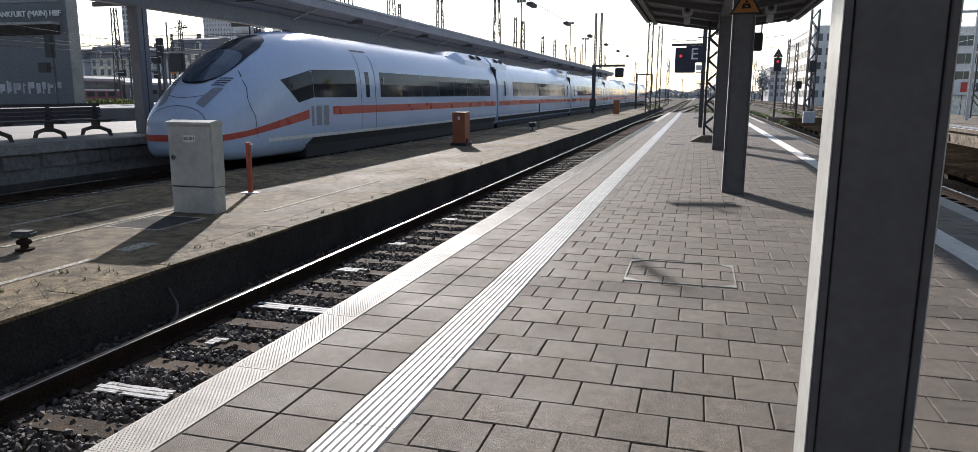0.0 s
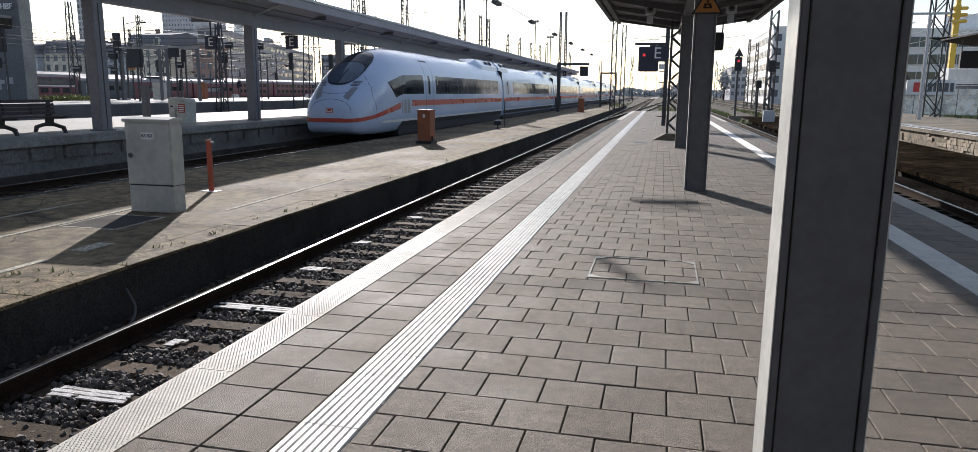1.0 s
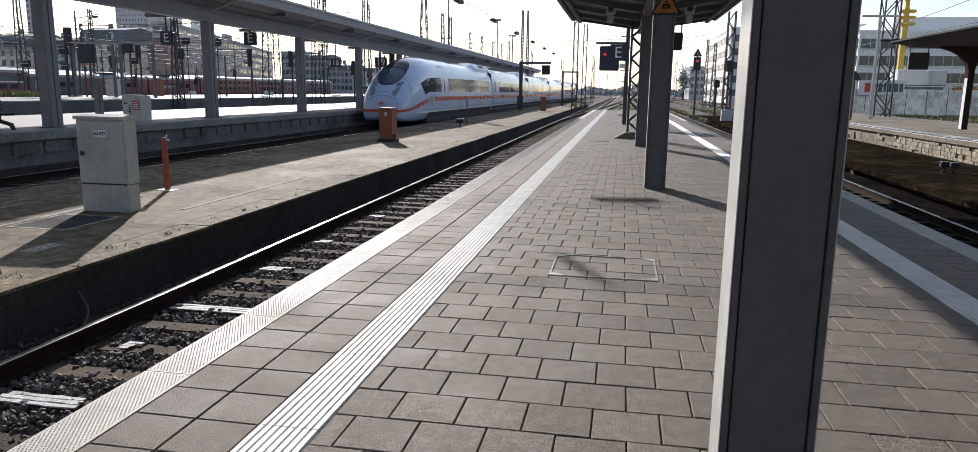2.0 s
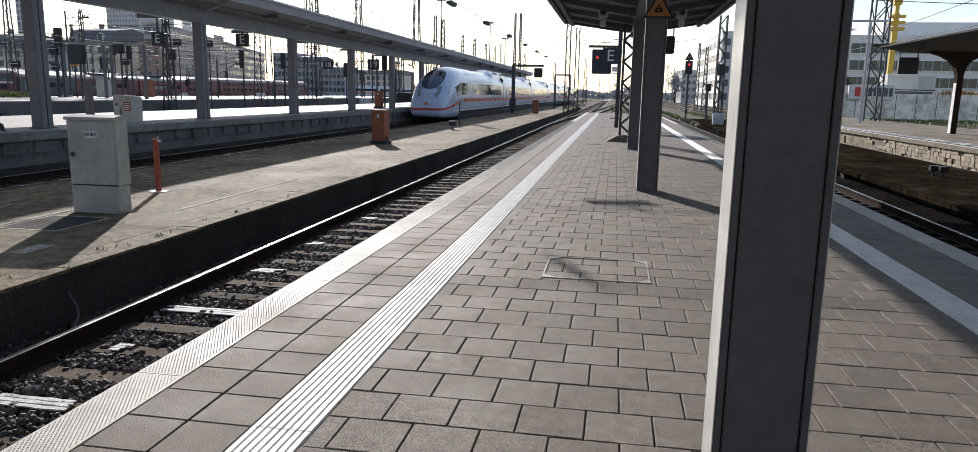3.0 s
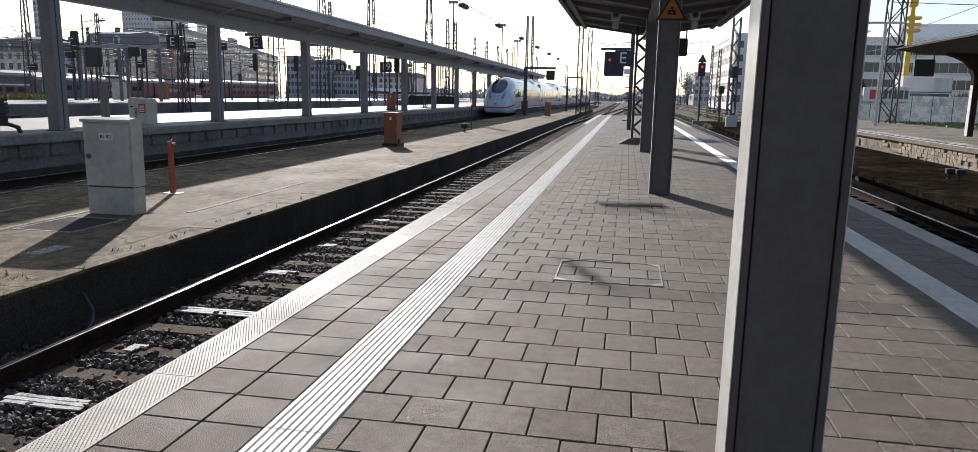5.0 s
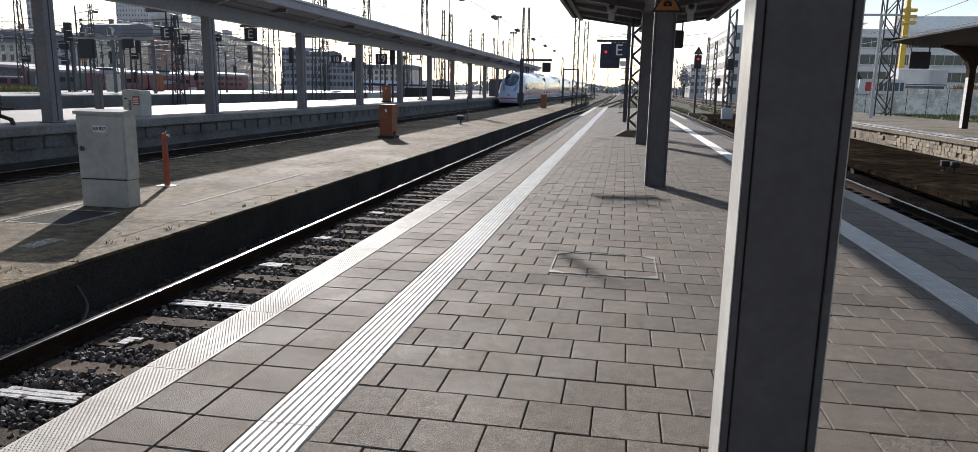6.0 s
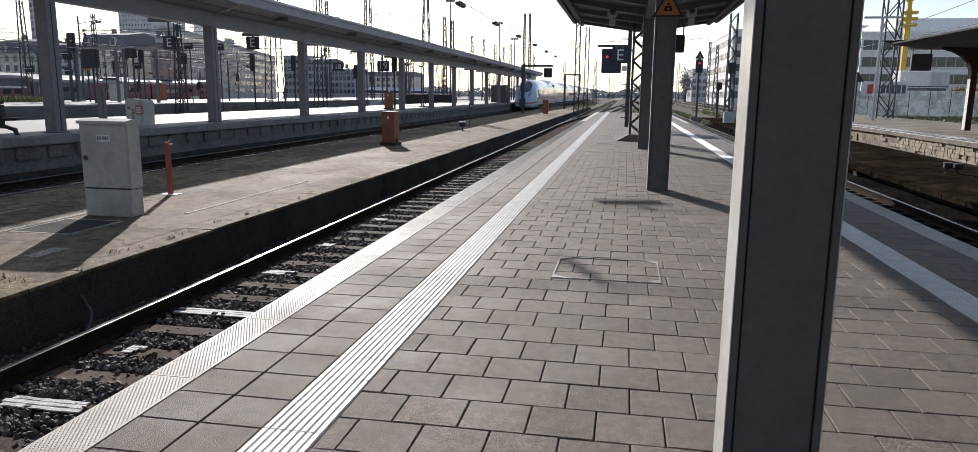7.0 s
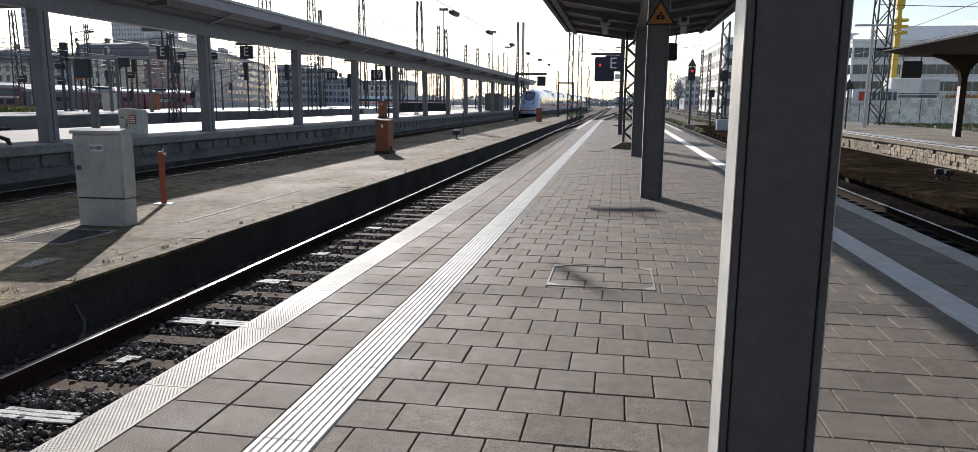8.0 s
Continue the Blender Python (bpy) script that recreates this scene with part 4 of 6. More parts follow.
part("door_window", side_patch([(7.85, 1.85), (8.15, 1.85), (8.15, 2.7), (7.85, 2.7)], True, ns=2), ICEGLASS, head)
for i in range(7):
    a = 9.05 + i * 2.05
    part("side_window", side_patch([(a, 1.86), (a + 2.02, 1.86), (a + 2.02, 2.72), (a, 2.72)], True), ICEGLASS, head)
for s0, s1 in ((4.12, 4.27), (4.40, 4.72), (4.84, 5.18)):
    part("marking", side_patch([(s0, 1.03), (s1, 1.03), (s1, 1.62), (s0, 1.62)], True, ns=2, nz=2), ICEGREY, head, "plain grey bar marking")
part("sill", side_patch([(1.90, 0.70), (24.60, 0.70), (24.60, 0.80), (1.90, 0.80)], True, ns=12, nz=1, out=0.035), SIGNWHITE, head, "pale sill line")
part("underfloor", bbox(-1.36, 1.36, 3.9, 24.5, 0.12, 0.72), UNDER, head)
part("skirt", side_patch([(3.6, 0.28), (24.6, 0.28), (24.6, 0.70), (4.2, 0.70)], True, ns=10, nz=2, out=0.01), UNDER, head)


def roof_pod(y0, y1, parent, back=False):
    """Low housing along the roof that slopes up from y0 and ends upright at y1."""
    bm = bmesh.new()
    step = 1 if y1 > y0 else -1
    prof = [(0.0, 3.80), (0.5, 3.90), (1.1, 4.03), (1.6, 4.07), (abs(y1 - y0), 4.07)]
    rings = []
    for d, z in prof:
        y = y0 + step * d
        half = 0.80 + 0.22 * min(1, d / 1.6)
        rings.append([bm.verts.new(p) for p in ((-half - 0.06, y, 3.28), (-half, y, z - 0.42), (-0.62, y, z - 0.05), (-0.3, y, z), (0.3, y, z), (0.62, y, z - 0.05), (half, y, z - 0.42), (half + 0.06, y, 3.28))])
    for p, q in zip(rings, rings[1:]):
        for i in range(7):
            bm.faces.new((p[i], q[i], q[i + 1], p[i + 1]))
    bm.faces.new(rings[0])
    bm.faces.new(rings[-1][::-1])
    bmesh.ops.recalc_face_normals(bm, faces=bm.faces[:])
    part("roof_housing", bm, ICEWHITE, parent)
    for k in range(2):
        a = y1 - step * (1.1 + k * 1.15)
        lo, hi = sorted((a, a - step * 0.8))
        g = bmesh.new()
        v = [g.verts.new(p) for p in ((0.94, lo, 3.77), (0.94, hi, 3.77), (0.74, hi, 3.97), (0.74, lo, 3.97))]
        g.faces.new(v)
        bmesh.ops.solidify(g, geom=g.faces[:], thickness=-0.03)
        part("grille", g, UNDER, parent, "dark roof grille")


roof_pod(18.6, 24.66, head)
words("2", 0.30, SIGNWHITE, pose(1.452, 9.3, 2.42, 90, 0, 90), head, "class_number")
gangway = bbox(-1.33, 1.33, END - 0.02, END + 0.45, 0.5, 3.45, 0.1)
part("gangway", gangway, UNDER, train, "dark gangway bellows")


def bogie(y, parent):
    bm = bmesh.new()
    for dy in (-1.25, 1.25):
        for sx in (-1, 1):
            rod(bm, (sx * 0.68, y + dy, 0.46), (sx * 0.82, y + dy, 0.46), 0.46, 20)
        rod(bm, (-0.8, y + dy, 0.46), (0.8, y + dy, 0.46), 0.08, 8)
    for sx in (-1, 1):
        box(bm, sx * 0.9 - 0.08, sx * 0.9 + 0.08, y - 1.7, y + 1.7, 0.42, 0.62)
    part("bogie", bm, UNDER, parent)


bogie(5.9, head)
bogie(20.5, head)
CARL = 24.8


def middle_car(y):
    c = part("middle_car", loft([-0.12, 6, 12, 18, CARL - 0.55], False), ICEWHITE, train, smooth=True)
    c.location = (0, y, 0)
    for i in range(9):
        a = 3.3 + i * 2.02
        part("side_window", side_patch([(a, 1.86), (a + 1.96, 1.86), (a + 1.96, 2.72), (a, 2.72)], False, ns=3), ICEGLASS, c)
    part("stripe", side_patch([(0.05, 1.33), (24.2, 1.33), (24.2, 1.59), (0.05, 1.59)], False, ns=4, nz=1), ICERED, c)
    for s0 in (0.9, 1.95, 22.2, 23.25):
        part("door_seam", side_patch([(s0, 0.78), (s0 + 0.03, 0.78), (s0 + 0.03, 3.3), (s0, 3.3)], False, ns=1, nz=12, out=0.008), SEAM, c)
    for s0 in (1.25, 22.6):
        part("door_window", side_patch([(s0, 1.85), (s0 + 0.35, 1.85), (s0 + 0.35, 2.7), (s0, 2.7)], False, ns=2), ICEGLASS, c)
    part("sill", side_patch([(0.05, 0.72), (24.2, 0.72), (24.2, 0.80), (0.05, 0.80)], False, ns=2, nz=1, out=0.035), SIGNWHITE, c)
    part("skirt", side_patch([(0.05, 0.28), (24.2, 0.28), (24.2, 0.70), (0.05, 0.70)], False, ns=2, nz=2, out=0.01), UNDER, c)
    part("underfloor", bbox(-1.3, 1.3, 0.2, 24.1, 0.1, 0.6), UNDER, c)
    roof_pod(18.6, 24.24, c)
    roof_pod(4.6, -0.11, c)
    part("gangway", bbox(-1.33, 1.33, CARL - 0.52, CARL - 0.1, 0.5, 3.45, 0.1), UNDER, c)
    return c


for k in range(5):
    middle_car(END + 0.5 + k * CARL)


# ---- red trains in the yard ----
def red_coach(parent, y, length, double, name, body=DBRED):
    zt = 4.6 if double else 4.1
    outline = [(-1.35, 0.45), (-1.42, 1.0), (-1.42, zt - 1.0), (-1.2, zt - 0.45), (-0.7, zt - 0.08), (0, zt), (0.7, zt - 0.08), (1.2, zt - 0.45), (1.42, zt - 1.0), (1.42, 1.0), (1.35, 0.45)]
    c = part(name, prism(outline[1:2] + outline[2:3] + [(-1.38, zt - 0.8), (1.38, zt - 0.8)] + outline[8:10] + outline[10:] + outline[:1], "y", y, y + length), body, parent)
    part("roof", prism([(-1.38, zt - 0.8), (-1.2, zt - 0.40), (-0.7, zt - 0.08), (0, zt), (0.7, zt - 0.08), (1.2, zt - 0.40), (1.38, zt - 0.8)], "y", y + 0.05, y + length - 0.05), ROOFGREY, c)
    part("underframe", bbox(-1.2, 1.2, y + 1, y + length - 1, 0.1, 0.45), UNDER, c)
    for zz in ((1.35, 2.75) if double else (1.75,)):
        for i in range(int(length / 2.2) - 1):
            a = y + 1.6 + i * 2.2
            part("window", bbox(1.415, 1.432, a, a + 1.5, zz, zz + 0.75), ICEGLASS, c)
    return c


diesel = thing("diesel_locomotives", "two coupled red diesel locomotives standing in the yard", "train", pose(-94.9, 0, -0.7))
for y in (115.9, 133.3):
    c = red_coach(diesel, y, 16.9, False, "locomotive")
    part("grille", bbox(1.43, 1.45, y + 4, y + 9, 1.6, 2.3), ROOFGREY, c)
    part("exhaust_hood", bbox(-0.8, 0.8, y + 5, y + 8, 4.0, 4.35), UNDER, c)
    part("front_window", bbox(-1.1, 1.1, y - 0.02, y + 0.02, 2.4, 3.1), ICEGLASS, c)
van = thing("wagon", "grey goods wagon with painted letters", "wagon", pose(-94.9, 0, -0.7))
red_coach(van, 103.3, 12.2, False, "wagon_body", DARKWALL)
for a, w in ((104.2, 0.5), (105.3, 0.5), (106.4, 0.5), (107.5, 0.4)):
    part("graffiti", bbox(1.44, 1.46, a, a + w, 1.3, 2.6), GRAFFITI, van)
    part("graffiti", bbox(1.44, 1.46, a, a + w * 1.8, 2.4, 2.7), GRAFFITI, van)
idle = thing("regional_train", "red double-deck coaches standing before the grey wagon", "train", pose(-94.9, 0, -0.7))
for y in (48.6, 75.8):
    c = red_coach(idle, y, 26.8, True, "coach")
    part("window_band", bbox(1.434, 1.446, y + 0.8, y + 26.0, 2.6, 3.6), BLUEGLASS, c, "bluish upper window band")
    part("pale_band", bbox(1.434, 1.446, y + 0.6, y + 26.2, 2.3, 2.5), SIGNWHITE, c)
regio = thing("regional_train", "long red double-deck regional train rolling through the yard", "train")
for k in range(6):
    red_coach(regio, -27.0 * (k + 1) + 0.3, 26.4, True, "coach")
whitetrain = thing("passenger_train", "far pale train with a red band on a yard track", "train", pose(-84.0, 0, -0.7))
for k in range(5):
    c = part("coach", bbox(-1.45, 1.45, 225 + k * 26, 250.5 + k * 26, 0.5, 3.9, 0.3), ICEWHITE, whitetrain)
    part("stripe", bbox(1.455, 1.47, 225.4 + k * 26, 250 + k * 26, 1.2, 1.7), ICERED, c)
    part("window_band", bbox(1.455, 1.47, 226 + k * 26, 249.5 + k * 26, 2.0, 2.8), ICEGLASS, c)


# ---- right-hand side: service deck, old platform, wall, buildings ----
deck = tagged(part("service_deck", bbox(7.45, 11.3, -24, 75, -1.15, -0.69), DARKCONC), "low deck between the tracks on concrete supports, darkened to stand for shadow", "platform", kind="structure")
part("asphalt", bbox(7.40, 11.09, -24, 75, -0.71, -0.668), DECK, deck, "stained asphalt with shadow put into its dark colour")
# Supports use the dark concrete as painted shade below the deck edge.
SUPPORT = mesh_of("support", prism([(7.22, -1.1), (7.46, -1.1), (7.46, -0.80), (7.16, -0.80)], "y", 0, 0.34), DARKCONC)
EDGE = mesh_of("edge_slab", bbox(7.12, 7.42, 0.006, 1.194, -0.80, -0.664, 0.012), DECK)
for i in range(50):
    if i % 2 == 0 and i > 14:
        piece("support", SUPPORT, deck, pose(rk.uniform(-0.01, 0.01), 5 + i * 1.2 + rk.uniform(-0.05, 0.05), 0))
    piece("edge_slab", EDGE, deck, pose(rk.uniform(-0.02, 0.02), 4.6 + i * 1.2, rk.uniform(-0.008, 0.004)))
old = tagged(part("platform_old", bbox(11.5, 19.5, -24, 75, -1.15, -0.14), MORTAR), "old platform with a crumbling masonry wall and white edge marks", "platform", kind="structure")
part("paving", bbox(11.75, 19.6, -24, 75, -0.15, 0.0), CONC, old)
part("coping", bbox(11.38, 11.76, -24, 75, -0.16, 0.004, 0.01), CONC, old)
MARK = mesh_of("edge_mark", bbox(-0.3, 0.3, 0, 0.42, 0, 0.012), SIGNWHITE)
for i in range(60):
    piece("edge_mark", MARK, old, pose(12.15, 20 + i * 0.8, 0.002))
part("mark_bed", bbox(11.8, 12.5, -8, 75, -0.01, 0.004), DARKCONC, old, "dark worn strip between the edge marks")
part("edge_line", bbox(11.42, 11.55, 15, 75, 0.0, 0.008), SIGNWHITE, old, "worn white edge line")
part("foot_rail", bbox(11.1, 11.18, -8, 75, -0.80, -0.70), RUST, old)


def shed(m):
    t = thing("platform_roof", "old dark platform roof on a curved steel post", "canopy", m)
    part("post", prism([(-0.12, 0.0), (0.12, 0.0), (0.13, 2.7), (0.22, 3.05), (0.45, 3.32), (0.9, 3.53), (1.3, 3.64), (1.3, 3.74), (-1.3, 3.74), (-1.3, 3.62), (-0.9, 3.5), (-0.48, 3.28), (-0.24, 3.0), (-0.13, 2.65)], "y", -0.18, 0.18), RUST, t)
    part("guard", bbox(-0.135, -0.122, -0.17, 0.12, 0.02, 2.3), SIGNWHITE, t, "white painted guard strip")
    return t


roofR = shed(pose(15.4, 36.9, 0))
for y in (26.9, 16.9, 6.9, -3.1, -13.1, -22.5):
    copy_thing(roofR, pose(15.4, y, 0))
rf = thing("platform_roof", "dark low-pitched platform roof seen from its underside", "canopy")
bm = bmesh.new()
plank_run(bm, [(12.4, 3.95), (13.6, 3.74), (15.4, 3.66), (17.2, 3.74), (19.0, 3.95)], -23.0, 38.5, 0.06)
part("sheet", bm, ROOFBLACK, rf)
part("ridge", prism([(12.35, 4.0), (15.4, 4.22), (18.9, 4.0), (15.4, 3.8)], "y", -23.0, 38.5), ROOFBLACK, rf)
part("edge", bbox(12.33, 12.4, -23, 38.5, 3.93, 4.0), ROOFBLACK, rf)
part("gable_edge", prism([(12.35, 4.0), (15.4, 4.22), (18.9, 4.0), (18.9, 4.08), (15.4, 4.32), (11.95, 4.08)], "y", 38.5, 38.6), ROOFBLACK, rf)
hs = thing("hanging_sign", "black box sign hung below the platform roof", "sign", pose(13.05, 36.5, 3.05))
part("board", bbox(-0.42, 0.42, -0.12, 0.12, -0.4, 0.35, 0.03), BLACK, hs)
part("hanger", bbox(-0.4, -0.36, -0.02, 0.02, 0.35, 0.8), LATT, hs)
part("hanger", bbox(0.36, 0.40, -0.02, 0.02, 0.35, 0.8), LATT, hs)
dwarf(pose(9.22, 22.9, -0.668), "black dwarf signal lamp on the deck", 0.66)
dwarf(pose(9.36, 22.6, -0.668), "black dwarf signal lamp standing close beside another", 0.66)

wallr = tagged(part("wall_concrete", bbox(20, 75, 97, 97.4, -1.1, 2.3), WALLPALE), "long grey concrete retaining wall with panel joints", "wall", kind="structure")
for i in range(24):
    part("joint", bbox(20 + i * 2.3, 20.05 + i * 2.3, 96.96, 97.0, -1.0, 2.25), DARKCONC, wallr)
ban = thing("banner", "white advertising banner with a red mark and dark bars", "banner", pose(30.8, 96.7, 2.5))
part("sheet", bbox(-2.6, 2.6, -0.05, 0.28, -0.95, 0.85), SIGNWHITE, ban)
for x0, w in ((-1.0, 0.5), (-0.35, 0.45), (0.25, 0.4), (0.8, 0.45), (1.4, 0.45), (2.0, 0.4)):
    part("bar", bbox(x0, x0 + w, -0.08, -0.052, -0.55, 0.45), DARKWALL, ban)
part("mark", bbox(-1.9, -1.15, -0.08, -0.053, -0.6, 0.5), LOGORED, ban, "plain red block")
for x, y, w in ((36.3, 104, 3.7), (39.5, 105.5, 2.6)):
    b = thing("site_container", "pale grey stacked site container with ribbed doors", "container", pose(x, y, -0.5))
    part("body", bbox(-w / 2, w / 2, -1.5, 1.5, 3.35, 5.35, 0.04), PALEPANEL, b)
    part("lower_body", bbox(-w / 2 + 0.15, w / 2 - 0.15, -1.3, 1.4, 0, 3.2, 0.04), DARKWALL, b, "dark lower unit")
    part("top_rail", bbox(-w / 2 - 0.03, w / 2 + 0.03, -1.54, -1.46, 5.2, 5.38), SIGNWHITE, b)
    part("bottom_rail", bbox(-w / 2 - 0.03, w / 2 + 0.03, -1.54, -1.46, 3.3, 3.42), LATT, b)
    for i in range(int(w / 0.4) + 1):
        xx = -w / 2 + 0.08 + i * (w - 0.16) / int(w / 0.4)
        part("rib", bbox(xx - 0.03, xx + 0.03, -1.53, -1.5, 3.42, 5.2), PALEPANEL, b)
weeds("shrub", "rust-coloured dry shrubs behind the concrete wall", [(39.5, 62, 98, 100.5, 1.9)], 0.9, 300, DRYLEAF, 11, "shrub")
weeds("weeds", "green weeds along the foot of the concrete wall", [(20, 60, 78, 96.5, -1.0), (20, 50, 92, 96.5, -1.0), ], 0.36, 700, LEAF, 12)
weeds("weeds", "sparse low weeds between the tracks ahead", [(13.5, 20, 76, 110, -1.0), (6.6, 7.8, 62, 120, -1.0), (10.5, 12, 70, 120, -1.0), (-0.5, 3, 64, 130, -1.0)], 0.3, 330, LEAF, 14)
weeds("weeds", "green bushes between the yard tracks", [(-60, -54, 46, 62, -0.9), (-22, -18, 95, 130, -0.9), (-61, -56.5, 62, 65, 0.1)], 0.6, 160, LEAF, 13)


def block(name, label, x0, x1, y0, y1, h, material, floors, cols, win=(1.3, 1.6), roof=None, band=False, base=-1.0, side_cols=0, group=""):
    """A building with windows set in its street face and, if asked, in the flank that faces the tracks."""
    t = thing(name, label, "building", None, group)
    w = part("wall", bbox(x0, x1, y0, y1, base, h), material, t)
    fh = (h - 0.6) / floors
    flank = x1 if x1 < 0 else x0
    pane = mesh_of("window", bbox(-win[0] / 2, win[0] / 2, -0.06, 0.02, 0, win[1]), PANE)
    pane2 = mesh_of("window", bbox(-0.06, 0.06, -win[0] / 2, win[0] / 2, 0, win[1]), PANE)
    for k in range(floors):
        z = fh * k + 0.9
        if band:
            part("window", bbox(x0 + 0.4, x1 - 0.4, y0 - 0.1, y0 + 0.05, z, z + win[1]), BLUEGLASS, t)
            a, b = (flank - 0.05, flank + 0.1) if x1 < 0 else (flank - 0.1, flank + 0.05)
            part("window", bbox(a, b, y0 + 0.4, y1 - 0.4, z, z + win[1]), BLUEGLASS, t)
            n = int((x1 - x0 - 0.8) / 1.6)
            for i in range(1, n):
                x = x0 + 0.4 + i * (x1 - x0 - 0.8) / n
                part("mullion", bbox(x - 0.05, x + 0.05, y0 - 0.16, y0 - 0.1, z, z + win[1]), PALEPANEL, t)
            part("sill", bbox(x0 - 0.1, x1 + 0.1, y0 - 0.3, y0, z - 0.22, z - 0.06), material, t)
        else:
            for i in range(cols):
                piece("window", pane, t, pose(x0 + (i + 0.5) * (x1 - x0) / cols, y0, z))
            for i in range(side_cols):
                piece("window", pane2, t, pose(flank, y0 + (i + 0.5) * (y1 - y0) / side_cols, z))
    if roof:
        xm, ym = (x0 + x1) / 2, (y0 + y1) / 2
        part("cornice", bbox(x0 - 0.2, x1 + 0.2, y0 - 0.45, y0 - 0.02, h - 0.3, h + 0.02), LEDGE, t)
        part("roof", prism([(y0 - 0.3, h), (y1 + 0.3, h), (y1 - 1.2, h + roof * 0.75), (ym, h + roof), (y0 + 1.4, h + roof * 0.75)], "x", x0, x1), SLATE, t)
        for i in range(max(2, cols // 3)):
            cx = x0 + (i + 0.5) * (x1 - x0) / max(2, cols // 3)
            part("dormer", prism([(cx - 0.9, h + 0.2), (cx + 0.9, h + 0.2), (cx + 0.9, h + 1.7), (cx, h + 2.4), (cx - 0.9, h + 1.7)], "y", y0 - 0.35, y0 + 1.6), material, t)
            piece("window", pane, t, pose(cx, y0 - 0.36, h + 0.25))
        part("chimney", bbox(x0 + 3, x0 + 4, ym, ym + 1, h, h + roof + 1.4), FACADER, t)
    else:
        part("parapet", bbox(x0 - 0.15, x1 + 0.15, y0 - 0.15, y1 + 0.15, h, h + 0.5), material, t)
    return t


G = "buildings behind the yard"
houses = random.Random(15)
hx = -236.0
while hx < -143:
    hw_, hh = houses.uniform(12, 18), houses.uniform(10.5, 14.5)
    block("town_house", "old rendered town house with a mansard slate roof and dormers", hx, min(hx + hw_, -141), 190 + houses.uniform(-2, 2), 208, hh, houses.choice((FACADE, FACADEP, FACADEG)), 4, int(hw_ / 2.6), (1.2, 1.8), roof=houses.uniform(3.2, 4.8), group=G)
    hx += hw_ + 0.2
tower = block("tower_block", "tall plain grey office tower behind the yard", -247, -224, 330, 350, 50, FACADEG, 22, 14, (0.5, 0.9), group=G)
part("pale_bay", bbox(-229.3, -224.2, 329.4, 330.0, -1, 50), PALEPANEL, tower, "pale vertical bay of glazing")
block("tower_block", "hazy glass tower far away", -378, -370, 420, 430, 60, FACADEG, 16, 3, (1.5, 2.4), group=G)
block("brick_house", "red brick building beside the yard", -109.6, -104.2, 156.5, 163.0, 11.2, FACADER, 4, 3, (0.9, 1.3), side_cols=3, group=G)
long_office = block("office_block", "long sooty office block with close rows of windows", -4, -0.001, 0, 150, 16.2, FACADED, 6, 2, (1.5, 1.45), side_cols=62, group=G)
long_office.matrix_basis = pose(-108.5, 164, 0, 0, 0, 17.5)
part("stair_head", bbox(-3.5, -1.5, 70, 76, 16.6, 18.6), FACADED, long_office)
block("office_block", "grey house block with window rows behind the yard", -134, -124, 275, 290, 15.0, FACADEG, 5, 6, (1.2, 1.5), side_cols=6, group=G)
block("town_house", "dark brick house row with a slate roof beside the yard", -124, -114.5, 272, 290, 12.0, FACADED, 4, 6, (1.2, 1.6), roof=2.6, group=G)
block("town_house", "dark house row with dormers beyond the yard", -114, -104, 274, 290, 8.2, FACADED, 3, 6, (1.2, 1.5), roof=2.8, group=G)
block("office_block", "distant pale house row beyond the yard", -135, -100, 330, 360, 9.0, FACADE, 3, 14, (1.3, 1.7), roof=2.5, group=G)
ch = thing("chimney", "tall pale flared chimney stack", "chimney", pose(-174, 281, 0))
part("shaft", brod((0, 0, -1), (0, 0, 34), 3.0, 20, 1.5), FACADEW, ch)
wide = block("office_building", "white office building with ribbons of blue glass", 43, 95, 150, 175, 13.0, FACADEW, 4, 0, (1, 1.75), band=True)
part("top_storey", bbox(50, 95, 154, 175, 13.4, 16.2, 0.05), FACADEW, wide, "set-back white top storey")
part("roof_box", bbox(68, 76, 158, 168, 16.2, 18.0, 0.05), PALEPANEL, wide)
block("office_building", "white office building stepping back behind the wall", 34, 52, 178, 200, 16.6, FACADEW, 5, 0, (1, 1.75), band=True)
block("apartment_block", "tall pale apartment block with window rows beside the tracks", 26, 46, 196, 252, 17.5, FACADEW, 5, 8, (1.6, 1.7), side_cols=20)
block("office_block", "far grey building at the end of the tracks", 25.5, 33, 300, 330, 11.4, FACADEG, 4, 4, (1.2, 1.5), side_cols=8)
ft = thing("tree", "hazy broad tree beside the far tracks", "tree", pose(21.7, 280, -1))
part("trunk", brod((0, 0, 0), (0.2, 0, 5.5), 0.35, 8, 0.18), RUST, ft)
for ax in (-1, 1):
    part("limb", brod((0.1, 0, 3.5), (ax * 1.4, 0.4 * ax, 7.5), 0.16, 6, 0.06), RUST, ft)
rl = random.Random(41)
bm = bmesh.new()
